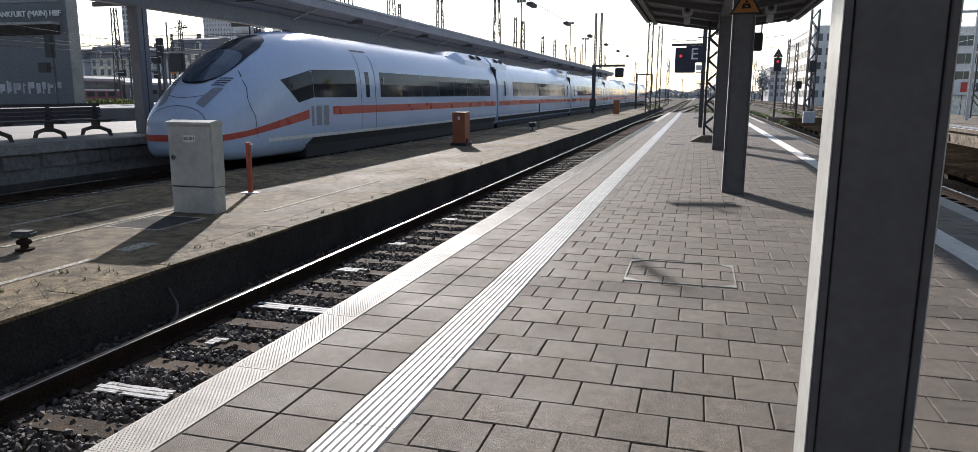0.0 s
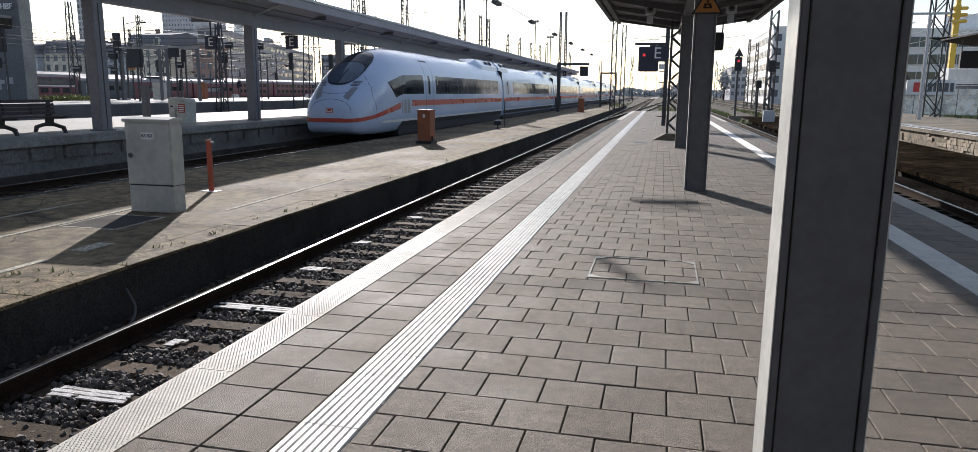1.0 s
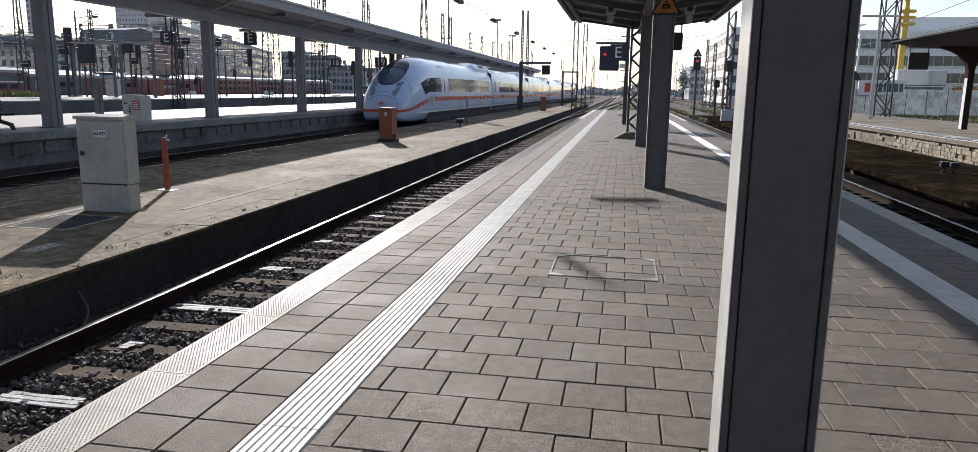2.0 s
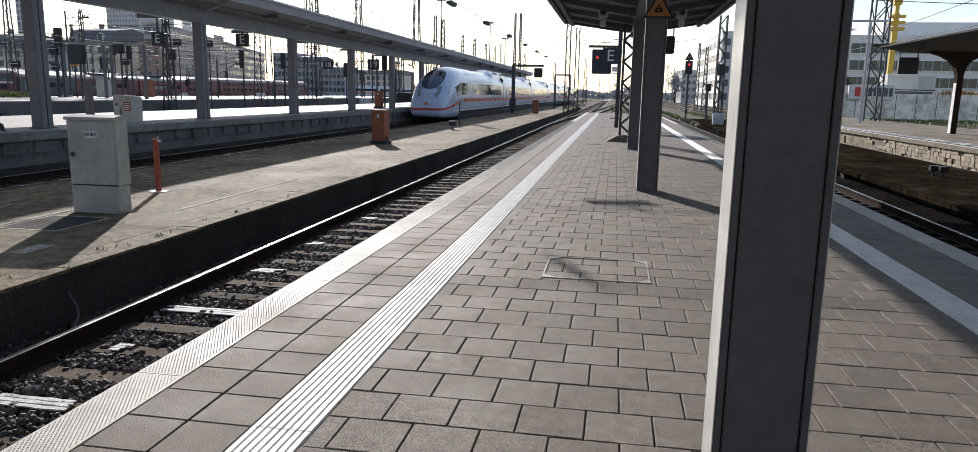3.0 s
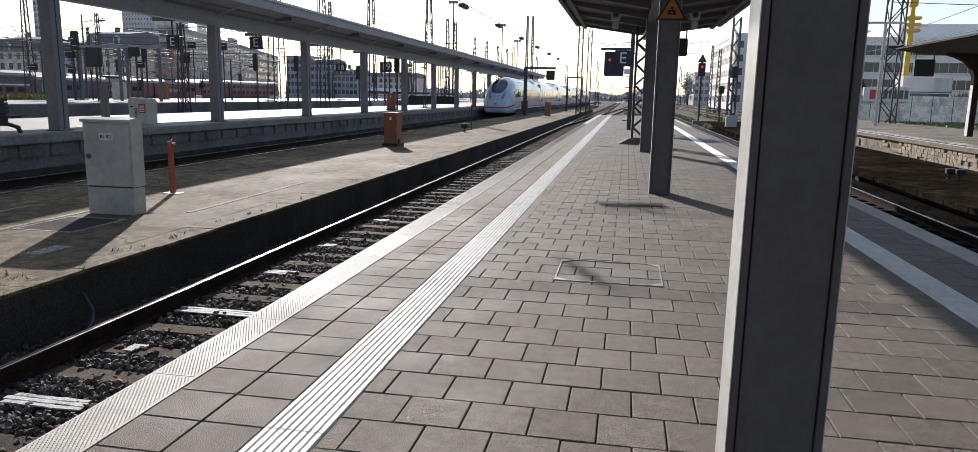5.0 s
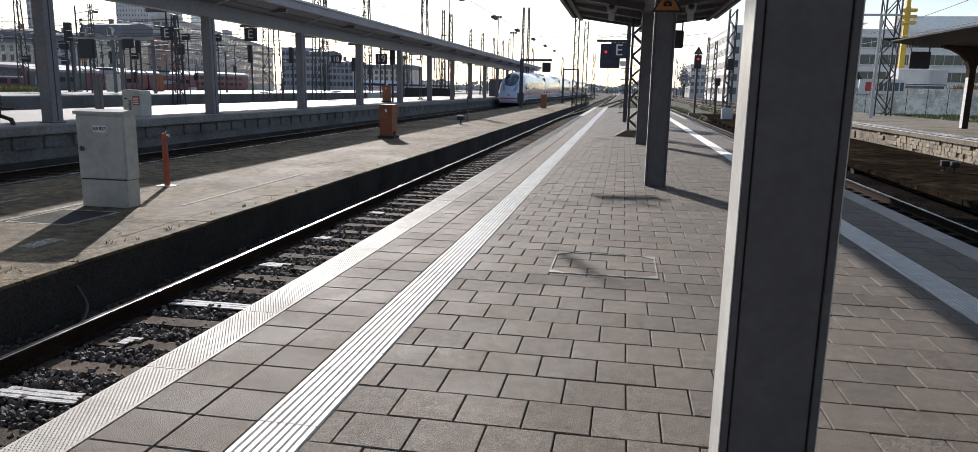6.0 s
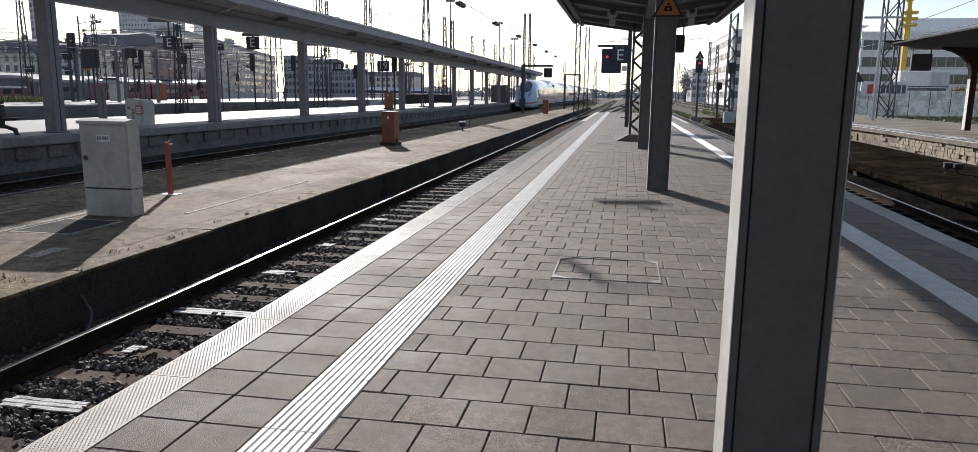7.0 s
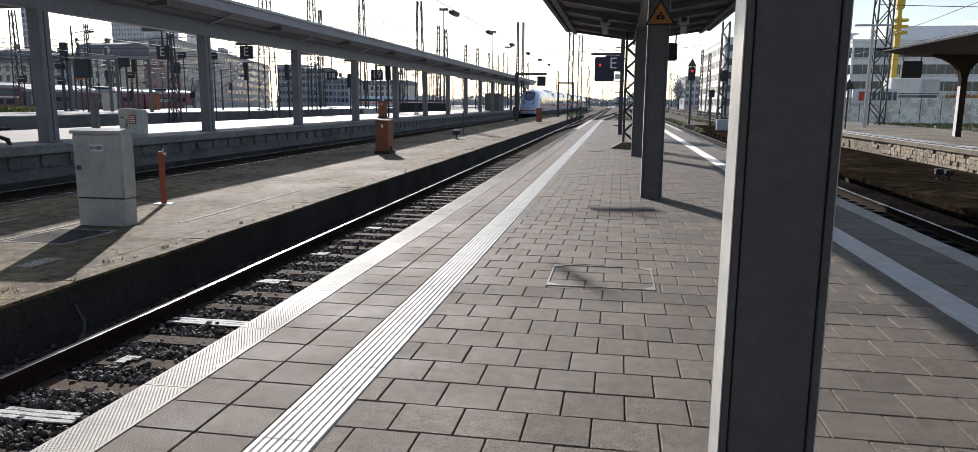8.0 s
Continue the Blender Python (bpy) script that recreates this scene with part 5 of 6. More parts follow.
for _ in range(700):
    c = Vector((rl.gauss(0, 0.85), rl.gauss(0, 0.85), 7.3 + rl.gauss(0, 1.9)))
    u = Vector((rl.uniform(-1, 1), rl.uniform(-1, 1), rl.uniform(-1, 1))) * 0.42
    v = Vector((rl.uniform(-1, 1), rl.uniform(-1, 1), rl.uniform(-1, 1))) * 0.42
    bm.faces.new([bm.verts.new(p) for p in (c + u, c + v, c - u, c - v)])
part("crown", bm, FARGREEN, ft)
ym = thing("yellow_mast", "yellow steel mast with stacked signal arms", "mast", pose(37.1, 110, -1))
part("shaft", bbox(-0.33, 0.33, -0.33, 0.33, 0, 14.2, 0.04), YELLOWPAINT, ym)
for k, (w, dx) in enumerate(((1.9, 0.2), (2.1, 0.1), (1.9, 0.2))):
    part("arm", bbox(dx - w / 2, dx + w / 2, -0.5, 0.5, 11.9 + k * 0.82, 12.3 + k * 0.82, 0.08), YELLOWPAINT, ym)
part("top", bbox(-0.5, 0.5, -0.5, 0.5, 15.2, 16.6, 0.12), YELLOWPAINT, ym)
part("neck", bbox(-0.25, 0.25, -0.25, 0.25, 14.2, 15.3), YELLOWPAINT, ym)

# signal tower with the station name
hb = thing("signal_tower", "dark rendered railway signal tower carrying the station name", "building")
part("wall", bbox(-78, -60.6, 60, 61.2, -1, 22), DARKWALL, hb)
part("fascia", bbox(-78, -61.5, 58.9, 60.0, 7.95, 8.2, 0.03), LEDGE, hb, "pale ledge below the name")
part("soffit", prism([(58.95, 7.94), (60.0, 7.94), (60.0, 7.0)], "x", -78, -61.6), DARKCONC, hb, "dark sloping soffit")
part("corner_strip", bbox(-60.62, -60.5, 59.96, 61.25, -1, 22), LEDGE, hb, "pale corner strip")
words("FRANKFURT (MAIN) HBF", 0.80, SIGNWHITE, pose(-65.5, 59.75, 9.05, 90, 0, 0), hb, deep=0.05)
part("window_band", bbox(-77, -61.5, 59.93, 60.0, 10.2, 12.2), PANE, hb)
rg = random.Random(9)
x = -76.5
while x < -62:
    w = rg.uniform(0.4, 1.1)
    part("graffiti", bbox(x, x + w * 0.35, 59.95, 59.99, 1.2, 1.2 + rg.uniform(0.8, 1.4)), GRAFFITI, hb)
    part("graffiti", bbox(x, x + w, 59.955, 59.985, 1.2 + rg.uniform(0, 0.9), 1.5 + rg.uniform(0.6, 0.9)), GRAFFITI, hb)
    x += w + 0.25
# the train hall behind the viewer: unseen, a plain box added to cut skylight
hall = thing("train_hall", "unseen plain dark train hall added to hold back skylight", "building")
part("wall", bbox(-90, 70, -61, -60, -1, 26), DARKWALL, hall)
part("roof", bbox(-90, 70, -120, -60.5, 24, 25), CANOPY, hall)
# distant tree line ahead
rt = random.Random(21)
vs, fs = [], []
for _ in range(5200):
    x, y = rt.uniform(-170, 90), rt.uniform(520, 640)
    z = -1 + 9.5 * rt.random() ** 1.3 * (0.6 + 0.4 * math.sin(x * 0.11) * math.sin(x * 0.043 + 1))
    s = rt.uniform(0.8, 2.2)
    k = len(vs)
    for _ in range(4):
        vs.append((x + rt.uniform(-s, s), y + rt.uniform(-s, s), z + rt.uniform(-s, s)))
    fs.extend(((k, k + 1, k + 2), (k, k + 2, k + 3), (k + 1, k + 3, k + 2)))
me = bpy.data.meshes.new("trees")
me.from_pydata(vs, [], fs)
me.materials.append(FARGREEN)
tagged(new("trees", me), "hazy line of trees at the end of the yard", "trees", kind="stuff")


# ---- masts, signals and wires ----
def lattice(m, h, w, label, bars=0.045, step=None, taper=0.45):
    """Four-legged lattice mast that tapers upwards."""
    t = thing("lattice_mast", label, "mast", m, "lattice masts of the yard")
    tw = w * taper
    for sx in (-1, 1):
        for sy in (-1, 1):
            part("leg", brod((sx * w / 2, sy * w / 2, 0), (sx * tw / 2, sy * tw / 2, h), bars, 4), LATT, t)
    n = max(6, int(h / (step or w * 1.15)))
    bm = bmesh.new()
    for i in range(n):
        za, zb = h * i / n, h * (i + 1) / n
        wa, wb = (w + (tw - w) * za / h) / 2, (w + (tw - w) * zb / h) / 2
        s = 1 if i % 2 else -1
        for a, b in (((s * wa, -wa, za), (-s * wb, -wb, zb)), ((s * wa, wa, za), (-s * wb, wb, zb)), ((-wa, s * wa, za), (-wb, -s * wb, zb)), ((wa, s * wa, za), (wb, -s * wb, zb))):
            rod(bm, a, b, bars * 0.55, 4)
    tagged(part("bracing", bm, LATT, t, "zigzag lattice bracing"), kind="stuff")
    part("foot", bbox(-w * 0.7, w * 0.7, -w * 0.7, w * 0.7, -0.3, 0.06), CONC, t)
    return t


MASTS = [(-68.7, 75, 11.4, 0.9), (-95.0, 120, 14.8, 0.9), (-121.3, 150, 15.0, 0.7), (-40.5, 62, 7.5, 0.8), (-40.2, 80, 16.7, 1.7), (-36.7, 85, 16.1, 1.2), (-54.5, 130, 17.8, 0.9), (-35.8, 100, 17.8, 1.2), (-34.7, 140, 15.9, 0.9),
         (-33.2, 140, 15.2, 0.9), (-35.6, 170, 14.7, 0.9), (-34.7, 180, 14.6, 0.9), (-35.4, 200, 14.7, 0.9), (-34.6, 210, 14.7, 0.9), (-32.7, 210, 15.4, 0.9), (-15.1, 110, 13.1, 0.4), (-14.3, 110, 13.1, 0.4), (-5.2, 80, 9.6, 0.5),
         (-5.0, 95, 9.8, 0.5), (9.3, 70, 8.7, 0.7), (14.9, 130, 9.8, 0.7), (14.7, 140, 11.1, 0.6), (18.2, 57, 12.0, 1.1)]
for x, y, z, w in MASTS:
    lattice(pose(x, y, -0.95), z + 0.95, w, "dark steel lattice mast for the overhead line", 0.07 if y < 100 else 0.085, taper=0.85 if -6 < x < 20 and y < 100 else 0.45)
lattice(pose(-16.6, 60.5, FZ), 9.4, 0.75, "steel lattice mast rising behind the canopy", 0.05)
rm = random.Random(31)
for i in range(44):
    y = rm.uniform(190, 480)
    x = rm.uniform(-0.36, 0.16) * y
    lattice(pose(x, y, -1), rm.uniform(11, 17), 1.0, "far steel lattice mast for the overhead line", 0.09, 2.6)

ml = thing("lattice_mast", "slender dark lattice mast on a concrete pad beside the columns", "mast", pose(0.40, 24.0, 0))
part("pad", prism([(-0.62, 0.0), (0.30, 0.0), (0.22, 0.2), (-0.26, 0.2)], "y", -0.45, 0.42), CONC, ml, "sloping concrete pad")
for x in (-0.2, 0.16):
    for y in (-0.18, 0.18):
        part("leg", bbox(x - 0.035, x + 0.035, y - 0.035, y + 0.035, 0.05, 8.5), LATT, ml)
bm = bmesh.new()
for i in range(25):
    s = 1 if i % 2 else -1
    za, zb = 0.2 + i * 0.33, 0.53 + i * 0.33
    for y in (-0.18, 0.18):
        rod(bm, (-0.02 - 0.18 * s, y * s, za), (-0.02 + 0.18 * s, y * s, zb), 0.03, 4)
    for x in (-0.2, 0.16):
        rod(bm, (x, -0.18 * s, za), (x, 0.18 * s, zb), 0.028, 4)
tagged(part("bracing", bm, LATT, ml), kind="stuff")

sg = thing("platform_signal", "black platform signal showing red with a white letter E board", "signal", pose(0, 34, 0))
part("mast", bbox(0.02, 0.2, 0.1, 0.3, 0, 4.6), LATT, sg)
bm = bmesh.new()
for i in range(9):
    box(bm, -0.2, 0.24, 0.12, 0.2, 0.4 + i * 0.5, 0.44 + i * 0.5)
part("rung", bm, LATT, sg)
part("arm", bbox(-1.3, 0.2, -0.08, 0.08, 3.56, 3.66), LATT, sg)
part("signal_box", bbox(-1.12, -0.24, -0.15, 0.15, 2.40, 3.48, 0.03), SIGNBLUE, sg)
part("letter_board", bbox(-0.66, 0.14, -0.22, -0.16, 2.83, 3.54, 0.01), SIGNBLUE, sg)
words("E", 0.7, SIGNWHITE, pose(-0.3, -0.226, 3.18, 90, 0, 0), sg)
part("lamp", brod((-0.88, -0.18, 3.12), (-0.88, -0.15, 3.12), 0.06, 16), RED_LAMP, sg, "glowing red lamp")
part("small_plate", bbox(-0.22, 0.04, -0.22, -0.17, 2.5, 2.72), SIGNWHITE, sg)
s2 = thing("platform_signal", "black signal box hung under the canopy end", "signal", pose(1.62, 25.9, 3.15))
part("signal_box", bbox(-0.28, 0.27, -0.12, 0.12, -0.28, 0.30, 0.03), BLACK, s2)
part("hanger", bbox(0.2, 0.24, -0.02, 0.02, 0.30, 0.75), LATT, s2)
s4 = thing("main_signal", "black main signal showing red below a triangular number board", "signal", pose(6.5, 70, -1.0))
part("pole", brod((0, 0, 0), (0, 0, 6.2), 0.09, 10), LATT, s4)
part("head", bbox(-0.32, 0.32, -0.2, 0.2, 4.5, 5.7, 0.04), BLACK, s4)
part("lamp", brod((0, -0.24, 5.35), (0, -0.2, 5.35), 0.11, 14), RED_LAMP, s4, "glowing red lamp")
part("board", prism([(-0.42, 5.75), (0.42, 5.75), (0.0, 6.5)], "y", -0.05, 0.05), BLACK, s4)
words("4", 0.42, SIGNWHITE, pose(0, -0.06, 5.98, 90, 0, 0), s4)
part("base", bbox(-0.5, 0.5, -0.4, 0.4, 0, 0.5), CONC, s4)
for i, (x, y, z0, z1, w) in enumerate(((-51.6, 62, 4.96, 6.68, 0.7), (-46.5, 58, 3.28, 4.94, 1.4), (-45.4, 62, 4.38, 5.23, 1.0), (-45.8, 64, 4.0, 5.2, 0.4), (-52.1, 62, 4.2, 4.75, 0.75), (-35.4, 75, 3.6, 5.3, 0.45), (-37.5, 70, 3.45, 5.2, 0.4), (9.3, 69.5, 3.4, 4.4, 0.55), (8.6, 72, 2.0, 2.7, 0.5), (-48.6, 64, 3.0, 4.2, 0.5), (-29.5, 78, 2.9, 4.4, 0.4))):
    t = thing("signal", "black signal head on a slim pole above the tracks", "signal", pose(x, y, -1), "signals over the yard")
    part("head", bbox(-w / 2, w / 2, -0.2, 0.2, z0 + 1, z1 + 1, 0.05), BLACK, t)
    part("pole", brod((0, 0.25, 0), (0, 0.25, z1 + 1), 0.09, 8), LATT, t)
sgp = thing("signal_bridge", "pale steel signal bridge across the yard tracks", "signal bridge", pose(0, 63, -1))
part("beam", bbox(-52.5, -43.5, 0, 0.4, 6.2, 6.45), LEDGE, sgp)
for x in (-52.3, -48.0, -47.2, -43.8):
    part("post", bbox(x, x + 0.22, 0.08, 0.32, 0, 6.2), STEEL, sgp)
for x, y, z in ((-27.6, 115, 15.7), (-26.6, 155, 16.0), (-22.6, 150, 12.4)):
    t = thing("floodlight_mast", "slim grey floodlight mast with a cluster of lamps", "mast", pose(x, y, -1), "floodlight masts")
    part("pole", brod((0, 0, 0), (0, 0, z + 1), 0.16, 8, 0.09), LATT, t)
    for k in (-1, 0, 1):
        part("lamp", bbox(k * 0.5 - 0.2, k * 0.5 + 0.2, -0.3, 0.3, z + 0.8, z + 1.2, 0.04), STEEL, t)
lp = thing("street_lamp", "grey twin-arm lamp post on the old platform", "lamp", pose(15.6, 50.5, 0))
part("pole", brod((0, 0, 0), (0, 0, 6.35), 0.12, 10, 0.08), PALEPANEL, lp)
for sx in (-1, 1):
    part("arm", bbox(min(0, sx * 1.1), max(0, sx * 1.1), -0.12, 0.12, 6.3, 6.42, 0.03), PALEPANEL, lp)
ts = thing("triangle_sign", "black triangular board on a thin post", "sign", pose(13.6, 47.5, 0))
part("post", brod((0, 0, 0), (0, 0, 2.9), 0.05, 8), LATT, ts)
part("board", prism([(-0.36, 2.35), (0.36, 2.35), (0, 2.95)], "y", -0.08, -0.05), BLACK, ts)
bxg = thing("relay_box", "grey relay box on the ground beside the far track", "cabinet", pose(8.2, 61, -0.9))
part("body", bbox(-0.42, 0.42, -0.3, 0.3, 0, 1.1, 0.03), PALEPANEL, bxg)
part("pole", brod((0, 0.4, 0), (0, 0.4, 3.5), 0.05, 8), LATT, bxg)
yb = thing("relay_box", "pale grey relay box standing on the yard platform", "cabinet", pose(-62.9, 82.6, 0))
part("body", bbox(-0.75, 0.75, -0.4, 0.4, 0, 2.1, 0.03), CABINET, yb)
part("lid", bbox(-0.8, 0.8, -0.45, 0.45, 2.1, 2.2, 0.03), CABINET, yb)
yr = thing("service_box", "red service box standing on the yard platform", "box", pose(-62.6, 91.2, 0))
part("body", bbox(-0.55, 0.55, -0.45, 0.45, 0, 2.1, 0.03), ORANGE, yr)
part("lid", bbox(-0.4, 0.4, -0.4, 0.4, 2.1, 2.35, 0.05), ORANGE, yr)
cargo = thing("wagon", "dark wagon standing far along the yard", "wagon", pose(-24, 90, -0.95))
part("body", bbox(-3, 3, -1.2, 1.2, 0.6, 2.2, 0.1), BLACK, cargo)
part("frame_beam", bbox(-3.4, 3.4, -1.1, 1.1, 0.3, 0.6), UNDER, cargo)
far_loco = thing("locomotive", "small dark red locomotive far along the track", "train", pose(9.5, 215, -0.9))
part("body", bbox(-1.5, 1.5, 0, 14, 0.6, 3.8, 0.2), DBRED, far_loco)
part("front_window", bbox(-1.2, 1.2, -0.02, 0.02, 2.3, 3.2), ICEGLASS, far_loco)


def wire(a, b, sag, r, name="overhead_wire", label="thin dark overhead line wire", n=10):
    cu = bpy.data.curves.new(name, "CURVE")
    cu.dimensions, cu.bevel_depth, cu.bevel_resolution = "3D", r, 0
    sp = cu.splines.new("POLY")
    sp.points.add(n)
    a, b = Vector(a), Vector(b)
    for i in range(n + 1):
        u = i / n
        p = a.lerp(b, u)
        sp.points[i].co = (p.x, p.y, p.z - sag * 4 * u * (1 - u), 1)
    cu.materials.append(WIRE)
    return tagged(new(name, cu), label, "wire", "overhead wires")


for cx in (-12.4, -32, -50, -56, -78, 13.0, 17.5):
    for z, sag in ((5.2, 0.0), (6.6, 0.9)):
        for k in range(3):
            y0 = 40 + k * 60 if abs(cx) > 14 else 108 + k * 60
            wire((cx, y0, z), (cx, y0 + 60, z), sag, 0.018)
for y, x0, x1, z in ((110, -15, 2, 9.2), (80, -70, -36, 6.8), (100, -80, -36, 7.6), (62, -75, -40, 5.6), (70, -70, -38, 6.2), (57, 17.8, 60, 8.4), (60, 17.8, 60, 9.6), (95, -5, 10, 8.3), (130, -35, 15, 9.0)):
    wire((x0, y, z), (x1, y + 3, z + 0.4), 0.5, 0.025)
lamps_x, lamps_z = -12.4, 7.95
wire((lamps_x, 30, lamps_z + 0.25), (lamps_x, 170, lamps_z + 0.25), 0.0, 0.03, "lamp_cable", "cable carrying a row of yard lamps")
for k in range(6):
    t = thing("cable_lamp", "long grey lamp hung from a cable over the track", "lamp", pose(lamps_x, 55 + 15.2 * k, lamps_z, 0, 0, 90), "lamps on the cable")
    part("housing", bbox(-1.0, 1.0, -0.22, 0.22, -0.12, 0.14, 0.06), LATT, t)
    part("clip", bbox(-0.05, 0.05, -0.05, 0.05, 0.12, 0.27), LATT, t)
# Wires and housings out of view, added only for their shadows on the paving.
wire((0.3, 24.0, 6.5), (-13.9, 20.6, 4.95), 0.0, 0.015, "span_wire", "added wire above the view that holds a shadow caster", 10)
wire((0.35, 24.0, 8.2), (-13.9, 16.4, 4.97), 0.0, 0.015, "span_wire", "added wire above the view that holds a shadow caster", 10)
hl2 = thing("hanging_lamp", "unseen long housing added to cast a streak of shadow on the paving", "lamp", pose(-6.86, 20.2, 6.28, 0, 0, 115))
part("housing", bbox(-0.4, 0.4, -0.055, 0.055, -0.04, 0.07, 0.02), LATT, hl2)
part("hanger", bbox(-0.03, 0.03, -0.03, 0.03, 0.08, 0.32), LATT, hl2)
hl = thing("hanging_lamp", "unseen housing added to cast a long oval shadow on the paving", "lamp", pose(-5.67, 22.58, 5.55, 0, 0, 13))
part("housing", bbox(-0.45, 0.45, -0.09, 0.09, -0.04, 0.12, 0.03), LATT, hl)
part("hanger", bbox(-0.03, 0.03, -0.03, 0.03, 0.1, 0.36), LATT, hl)
lattice(pose(lamps_x - 1.6, 170, -0.95), 9.6, 0.8, "steel lattice mast holding the end of the lamp cable", 0.08)


# crowded yard behind the neighbouring platform
for x, z, w, h in ((-55.6, 4.5, 0.9, 0.7), (-55.5, 2.9, 0.8, 0.6), (-60.0, 3.1, 0.9, 0.6), (-52.5, 3.7, 0.5, 1.0), (-49.0, 4.4, 0.6, 0.9), (-47.7, 3.5, 0.8, 0.6), (-42.6, 4.0, 0.6, 1.0), (-42.0, 5.4, 0.8, 0.6), (-38.8, 5.3, 1.0, 0.6)):
    t = thing("signal", "small black signal head with a hooded lamp on a thin pole", "signal", pose(x, 66, -1), "signals over the yard")
    part("head", bbox(-w / 2, w / 2, -0.15, 0.15, z + 1, z + 1 + h, 0.05), BLACK, t)
    part("hood", bbox(-w / 2 + 0.05, w / 2 - 0.05, -0.42, -0.15, z + 0.75 + h, z + 0.82 + h, 0.01), PALEPANEL, t)
    part("pole", brod((0, 0.2, 0), (0, 0.2, z + 1 + h), 0.06, 6), LATT, t)
fs_ = thing("signal", "tall black signal with stacked heads before the signal tower", "signal", pose(-54.7, 52, -1), "signals over the yard")
part("head", bbox(-0.42, 0.42, -0.2, 0.2, 5.35, 7.3, 0.06), BLACK, fs_)
part("lower_head", bbox(-1.3, -0.2, -0.25, 0.15, 4.06, 4.92, 0.06), BLACK, fs_)
part("pole", brod((0, 0.3, 0), (0, 0.3, 7.2), 0.08, 8), LATT, fs_)
part("arm", bbox(-1.0, 0.05, 0.2, 0.35, 4.4, 4.52), LATT, fs_)
tw_ = thing("warning_sign", "small yellow triangular warning sign on a yard post", "sign", pose(-50.8, 62.8, 3.6))
part("face", prism([(-0.5, -0.35), (0.5, -0.35), (0, 0.5)], "y", -0.03, 0.0), YELLOW, tw_)
part("post", brod((0, 0.1, -4.6), (0, 0.1, 0.4), 0.07, 8), LATT, tw_)
ry = random.Random(77)
for i in range(26):
    y = ry.uniform(70, 170)
    x = -ry.uniform(0.28, 0.92) * y
    if -60 < x < -42 and y < 66:
        continue
    h = ry.uniform(5.5, 11)
    t = thing("catenary_pole", "slim dark overhead line pole with a bracket arm", "pole", pose(x, y, -1), "overhead line poles")
    part("pole", brod((0, 0, 0), (0, 0, h), 0.13, 6, 0.09), LATT, t)
    part("arm", brod((0, 0, h - 0.9), (3.2, 0, h - 0.4), 0.045, 5), LATT, t)
    part("strut", brod((0, 0, h - 2.1), (2.6, 0, h - 0.5), 0.035, 5), LATT, t)
    part("insulator", brod((2.4, 0, h - 0.75), (3.0, 0, h - 0.7), 0.12, 8), LATT, t)
    if i % 2:
        part("signal_head", bbox(-0.3, 0.3, -0.3, -0.1, h * 0.45, h * 0.45 + 1.3, 0.05), BLACK, t)
for i in range(12):
    y = ry.uniform(75, 150)
    x = -ry.uniform(0.3, 0.85) * y
    bxx = thing("relay_box", "pale grey relay box beside the yard tracks", "cabinet", pose(x, y, -1), "relay boxes in the yard")
    part("body", bbox(-0.6, 0.6, -0.4, 0.4, 0, ry.uniform(1.1, 1.7), 0.04), PALEPANEL, bxx)
    part("foot", bbox(-0.65, 0.65, -0.45, 0.45, 0, 0.12), CONC, bxx)
for i in range(16):
    y = ry.uniform(60, 130)
    wire((-95, y, ry.uniform(5, 9)), (-20, y + ry.uniform(-4, 12), ry.uniform(5, 9)), ry.uniform(0.2, 0.8), 0.022)
turn = track("track_20", -4.06, RAIL + 0.004, 57.0, "track turning out beyond the platform end", 0, 0.6, -2.0)

# ---- paving of our platform, piece by piece ----
PITCH, X0, X1 = 0.30, -1.21, 2.345
ROW = 0.297


def paver_mesh(w, d, name="paver", material=PAVER):
    bm = bmesh.new()
    a, b, e, h = w / 2 - 0.0027, d / 2 - 0.0027, 0.0045, 0.05
    lo = [bm.verts.new((sx * a, sy * b, -h)) for sx, sy in ((-1, -1), (1, -1), (1, 1), (-1, 1))]
    md = [bm.verts.new((sx * a, sy * b, -e)) for sx, sy in ((-1, -1), (1, -1), (1, 1), (-1, 1))]
    up = [bm.verts.new((sx * (a - e), sy * (b - e), 0)) for sx, sy in ((-1, -1), (1, -1), (1, 1), (-1, 1))]
    for p, q in ((lo, md), (md, up)):
        for i in range(4):
            bm.faces.new((p[i], p[(i + 1) % 4], q[(i + 1) % 4], q[i]))
    bm.faces.new(up)
    return mesh_of(name, bm, material)


cache = {}
rp = random.Random(7)
rest = bmesh.new()
made = 0
row = 0
y = 3.51 - ROW * math.floor((3.51 - PY0) / ROW / 2) * 2
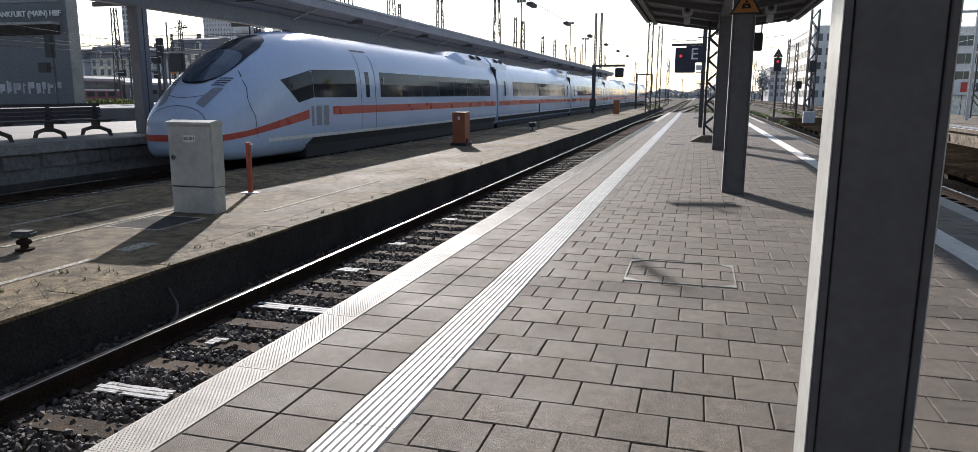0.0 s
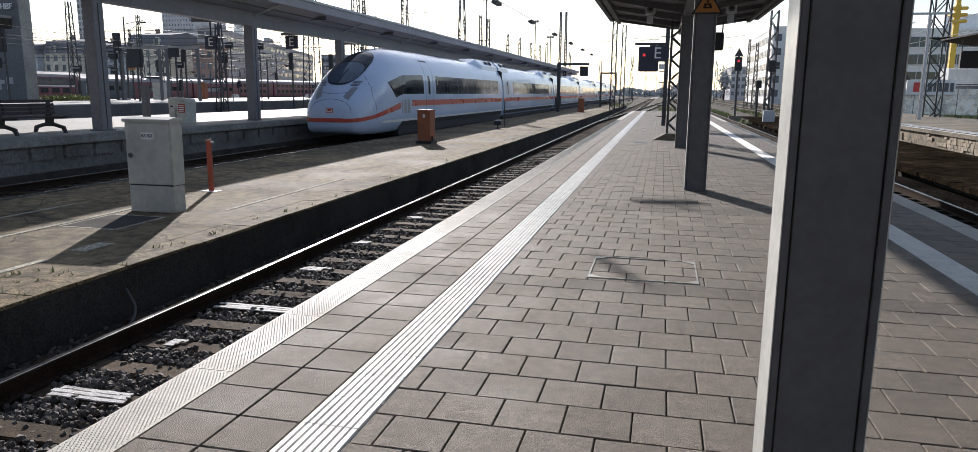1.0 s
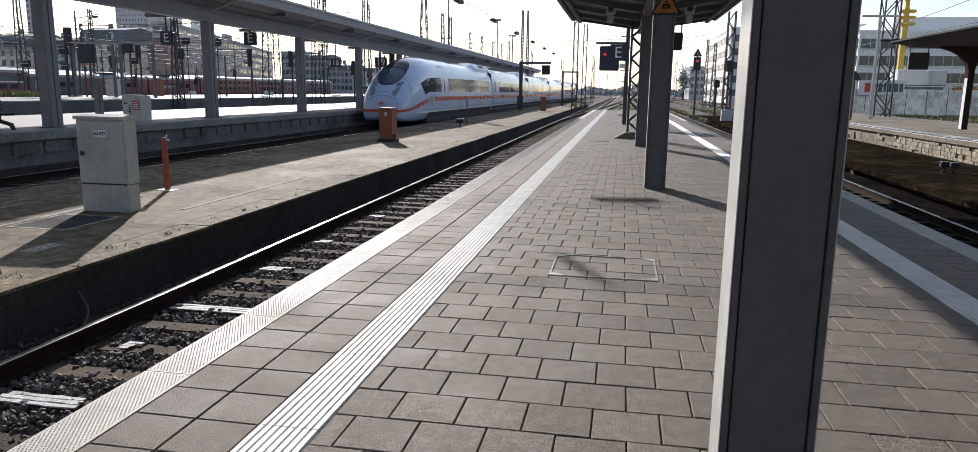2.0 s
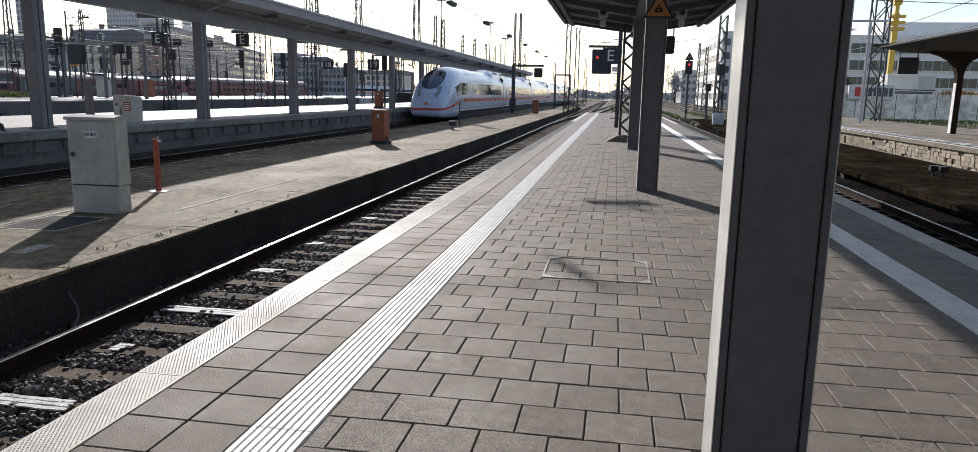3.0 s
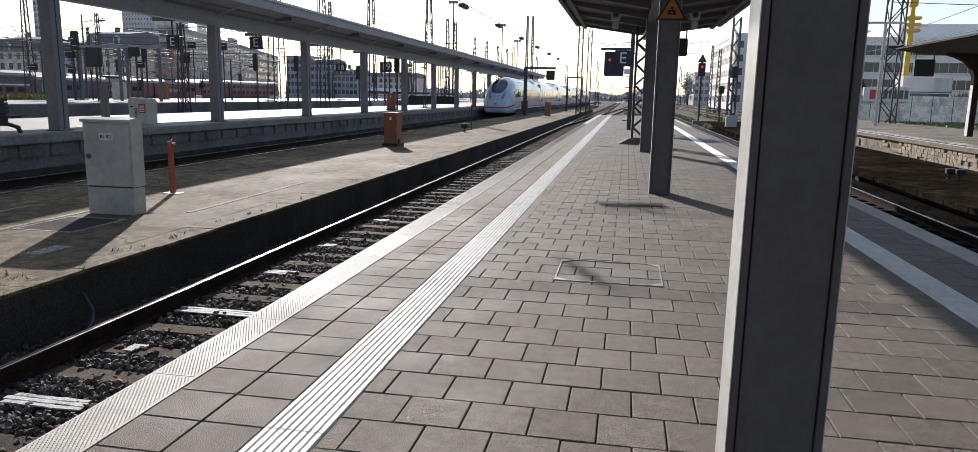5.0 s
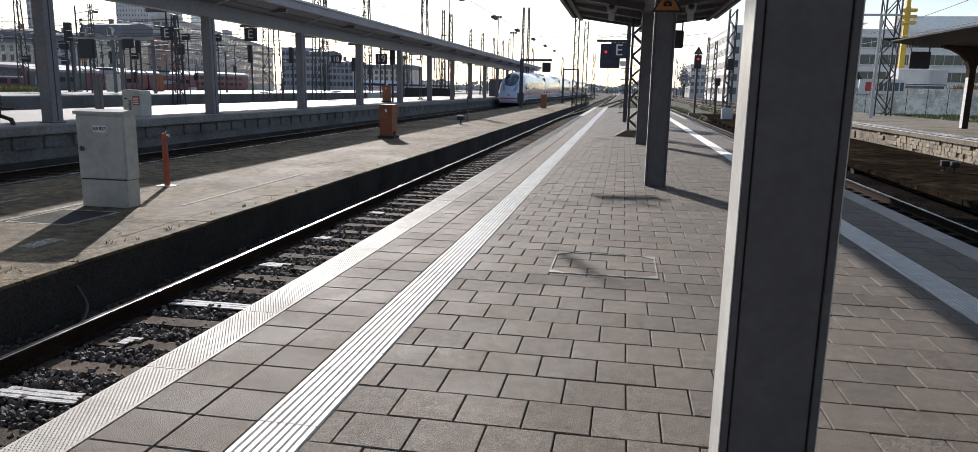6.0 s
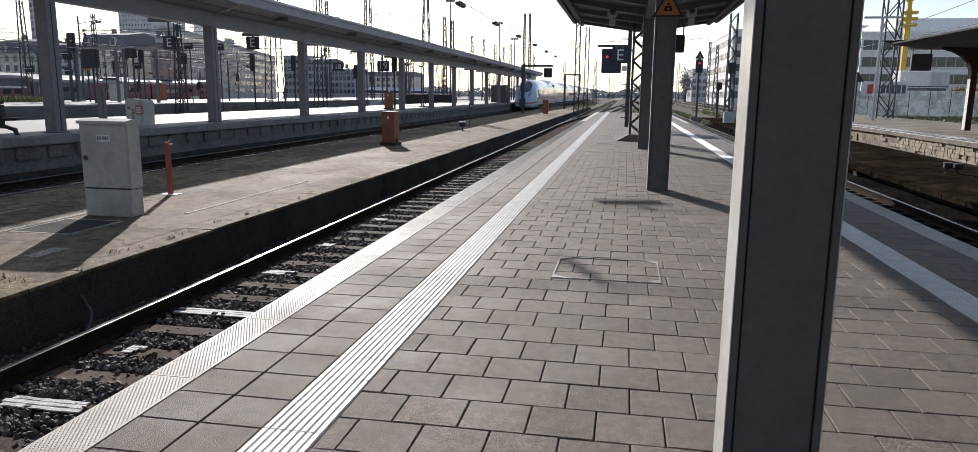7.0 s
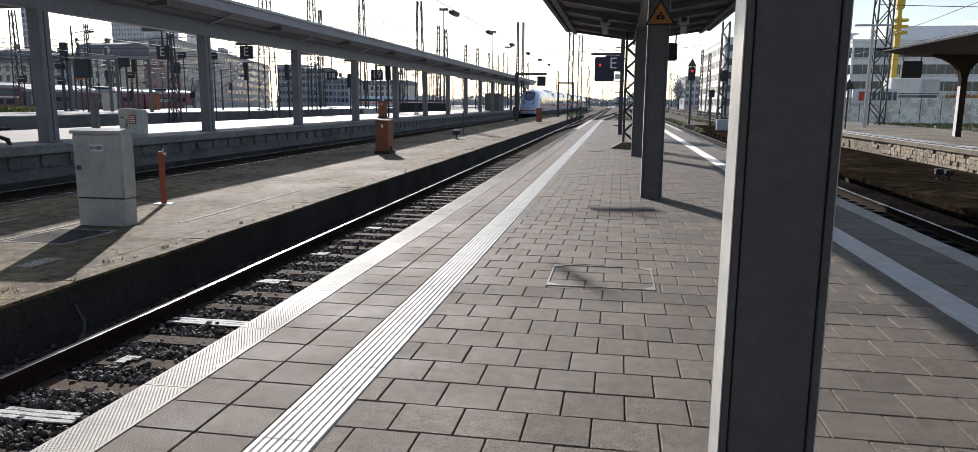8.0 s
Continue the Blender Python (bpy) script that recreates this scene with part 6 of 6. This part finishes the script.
while y < PY1 - 0.3:
    first = -1.106 if row % 2 else -0.958
    edges = [X0] + [first + PITCH * i for i in range(13) if first + PITCH * i < X1 - 0.06] + [X1]
    for a, b in zip(edges, edges[1:]):
        w = round(b - a, 3)
        cx, cy = (a + b) / 2, y + ROW / 2
        if 2.0 < y < 9.2 and made < 300:
            if w not in cache:
                cache[w] = paver_mesh(w, ROW)
            piece("paver", cache[w], platform, pose(cx, cy, rp.uniform(-0.002, 0.002), rp.uniform(-0.25, 0.25), rp.uniform(-0.25, 0.25), rp.uniform(-0.3, 0.3)))
            made += 1
        else:
            z = rp.uniform(-0.002, 0.002)
            box(rest, cx - w / 2 + 0.004, cx + w / 2 - 0.004, y + 0.004, y + ROW - 0.004, -0.05, z)
    y += ROW
    row += 1
tagged(part("pavers_beyond", rest, PAVER, platform), kind="stuff")
SLABM = paver_mesh(0.298, ROW * 1.0, "slab", SLAB)
rest = bmesh.new()
i = 0
y = 2.74 - 0.2985 * 89
while y < PY1 - 0.3:
    for cx in (-1.94, -1.64, 2.775, 3.065):
        if 1.9 < y < 24 and cx < 0 or 4 < y < 20 and cx > 0:
            piece("slab", SLABM, platform, pose(cx, y + 0.15, rp.uniform(-0.0015, 0.0015), rp.uniform(-0.2, 0.2), rp.uniform(-0.2, 0.2), 0))
        else:
            box(rest, cx - 0.146, cx + 0.146, y + 0.004, y + 0.294, -0.05, 0)
    y += 0.2985
tagged(part("slabs_beyond", rest, SLAB, platform), kind="stuff")


def tactile_mesh():
    bm = bmesh.new()
    box(bm, -0.139, 0.139, -0.1455, 0.1455, -0.05, -0.004)
    n = 8
    for i in range(n):
        c = -0.139 + (i + 0.5) * 0.278 / n
        w = 0.0148
        a = [bm.verts.new((c + dx, s, z)) for s in (-0.1455, 0.1455) for dx, z in ((-w, -0.004), (-w + 0.004, 0.003), (w - 0.004, 0.003), (w, -0.004))]
        for k in range(3):
            bm.faces.new((a[k], a[k + 1], a[k + 5], a[k + 4]))
        bm.faces.new(a[:4][::-1])
        bm.faces.new(a[4:])
    return mesh_of("tactile_tile", bm, TACTILE)


TT = tactile_mesh()
rest = bmesh.new()
y = 2.74 - 0.2985 * 89
while y < PY1 - 0.3:
    if y > 1.4:
        piece("tactile_tile", TT, platform, pose(-1.35, y + 0.15, rp.uniform(-0.001, 0.001)))
    else:
        box(rest, -1.489, -1.211, y + 0.003, y + 0.297, -0.05, 0.0)
    if 4 < y < 45:
        piece("tactile_tile", TT, platform, pose(2.485, y + 0.15, rp.uniform(-0.001, 0.001)))
    else:
        box(rest, 2.346, 2.624, y + 0.003, y + 0.297, -0.05, 0.0)
    y += 0.2985
tagged(part("tactile_beyond", rest, TACTILE, platform), kind="stuff")


def plate_mesh(dots):
    bm = bmesh.new()
    box(bm, -0.13, 0.13, -0.487, 0.487, -0.12, 0)
    if dots:
        for j in range(56):
            for i in range(13):
                x, y = -0.113 + i * 0.018 + (j % 2) * 0.009, -0.473 + j * 0.0172
                v = [bm.verts.new((x + dx * 0.0046, y + dy * 0.0046, z)) for dx, dy, z in ((-1, 0, 0.0), (0, -1, 0.0), (1, 0, 0.0), (0, 1, 0.0), (0, 0, 0.0036))]
                for k in range(4):
                    bm.faces.new((v[k], v[(k + 1) % 4], v[4]))
    return mesh_of("edge_plate", bm, PLATE)


PD, PP = plate_mesh(True), plate_mesh(False)
y = 3.19 - 27 * 0.98
while y < PY1 - 0.6:
    for cx in (-2.225, 3.343):
        piece("edge_plate", PD if 0 < y < 40 else PP, platform, pose(cx, y + 0.49, rp.uniform(-0.002, 0.002)))
    y += 0.98
# inspection cover let into the paving
mh = thing("manhole_cover", "rectangular inspection cover with a thin pale metal rim, filled with pavers", "manhole cover", pose(-0.08, 6.04, 0.004))
for x0, x1, y0, y1 in ((-0.43, 0.43, -0.385, -0.373), (-0.43, 0.43, 0.373, 0.385), (-0.43, -0.418, -0.373, 0.373), (0.418, 0.43, -0.373, 0.373)):
    part("rim", bbox(x0, x1, y0, y1, -0.02, 0.003), PLINTHW, mh)
for sx in (-1, 1):
    for sy in (-1, 1):
        part("corner", prism([(sx * 0.418, sy * 0.373), (sx * 0.31, sy * 0.373), (sx * 0.418, sy * 0.28)], "z", -0.01, 0.002), PLINTHW, mh)
dr = thing("drain_grate", "small dark drain grate in the paving", "drain", pose(-0.55, 22.3, 0.004))
part("grate", bbox(-0.2, 0.2, -0.3, 0.3, -0.02, 0.004), BLACK, dr)
# masonry of the old platform wall
STN = [mesh_of("stone", bbox(-0.04, 0.04, 0.012, a, 0.01, 0.165, 0.012), BRICK) for a in (0.26, 0.32, 0.38)]
n = 0
for r_ in range(4):
    y = 22.0 + r_ * 0.1
    while y < 47 and n < 290:
        k = rp.randrange(3)
        if rp.random() < (0.93 if 24.5 < y < 33 or y > 42 else 0.12):
            piece("stone", STN[k], old, pose(11.49 + rp.uniform(-0.015, 0.015), y, -0.80 + r_ * 0.158))
            n += 1
        y += (0.27, 0.33, 0.39)[k]


# ---- what moves ----
def motions():
    rows = [(t, pose(-12.4, 15.2 + 10.8 * t, ICE_RAIL)) for t in (0, 1, 2, 3, 4, 5, 6, 7, 8)]
    walk(train, rows)
    walk(regio, [(t, pose(-100.2, 154 + 14.5 * (8 - t), -0.7)) for t in (0, 2, 4, 6, 8)])


motions()
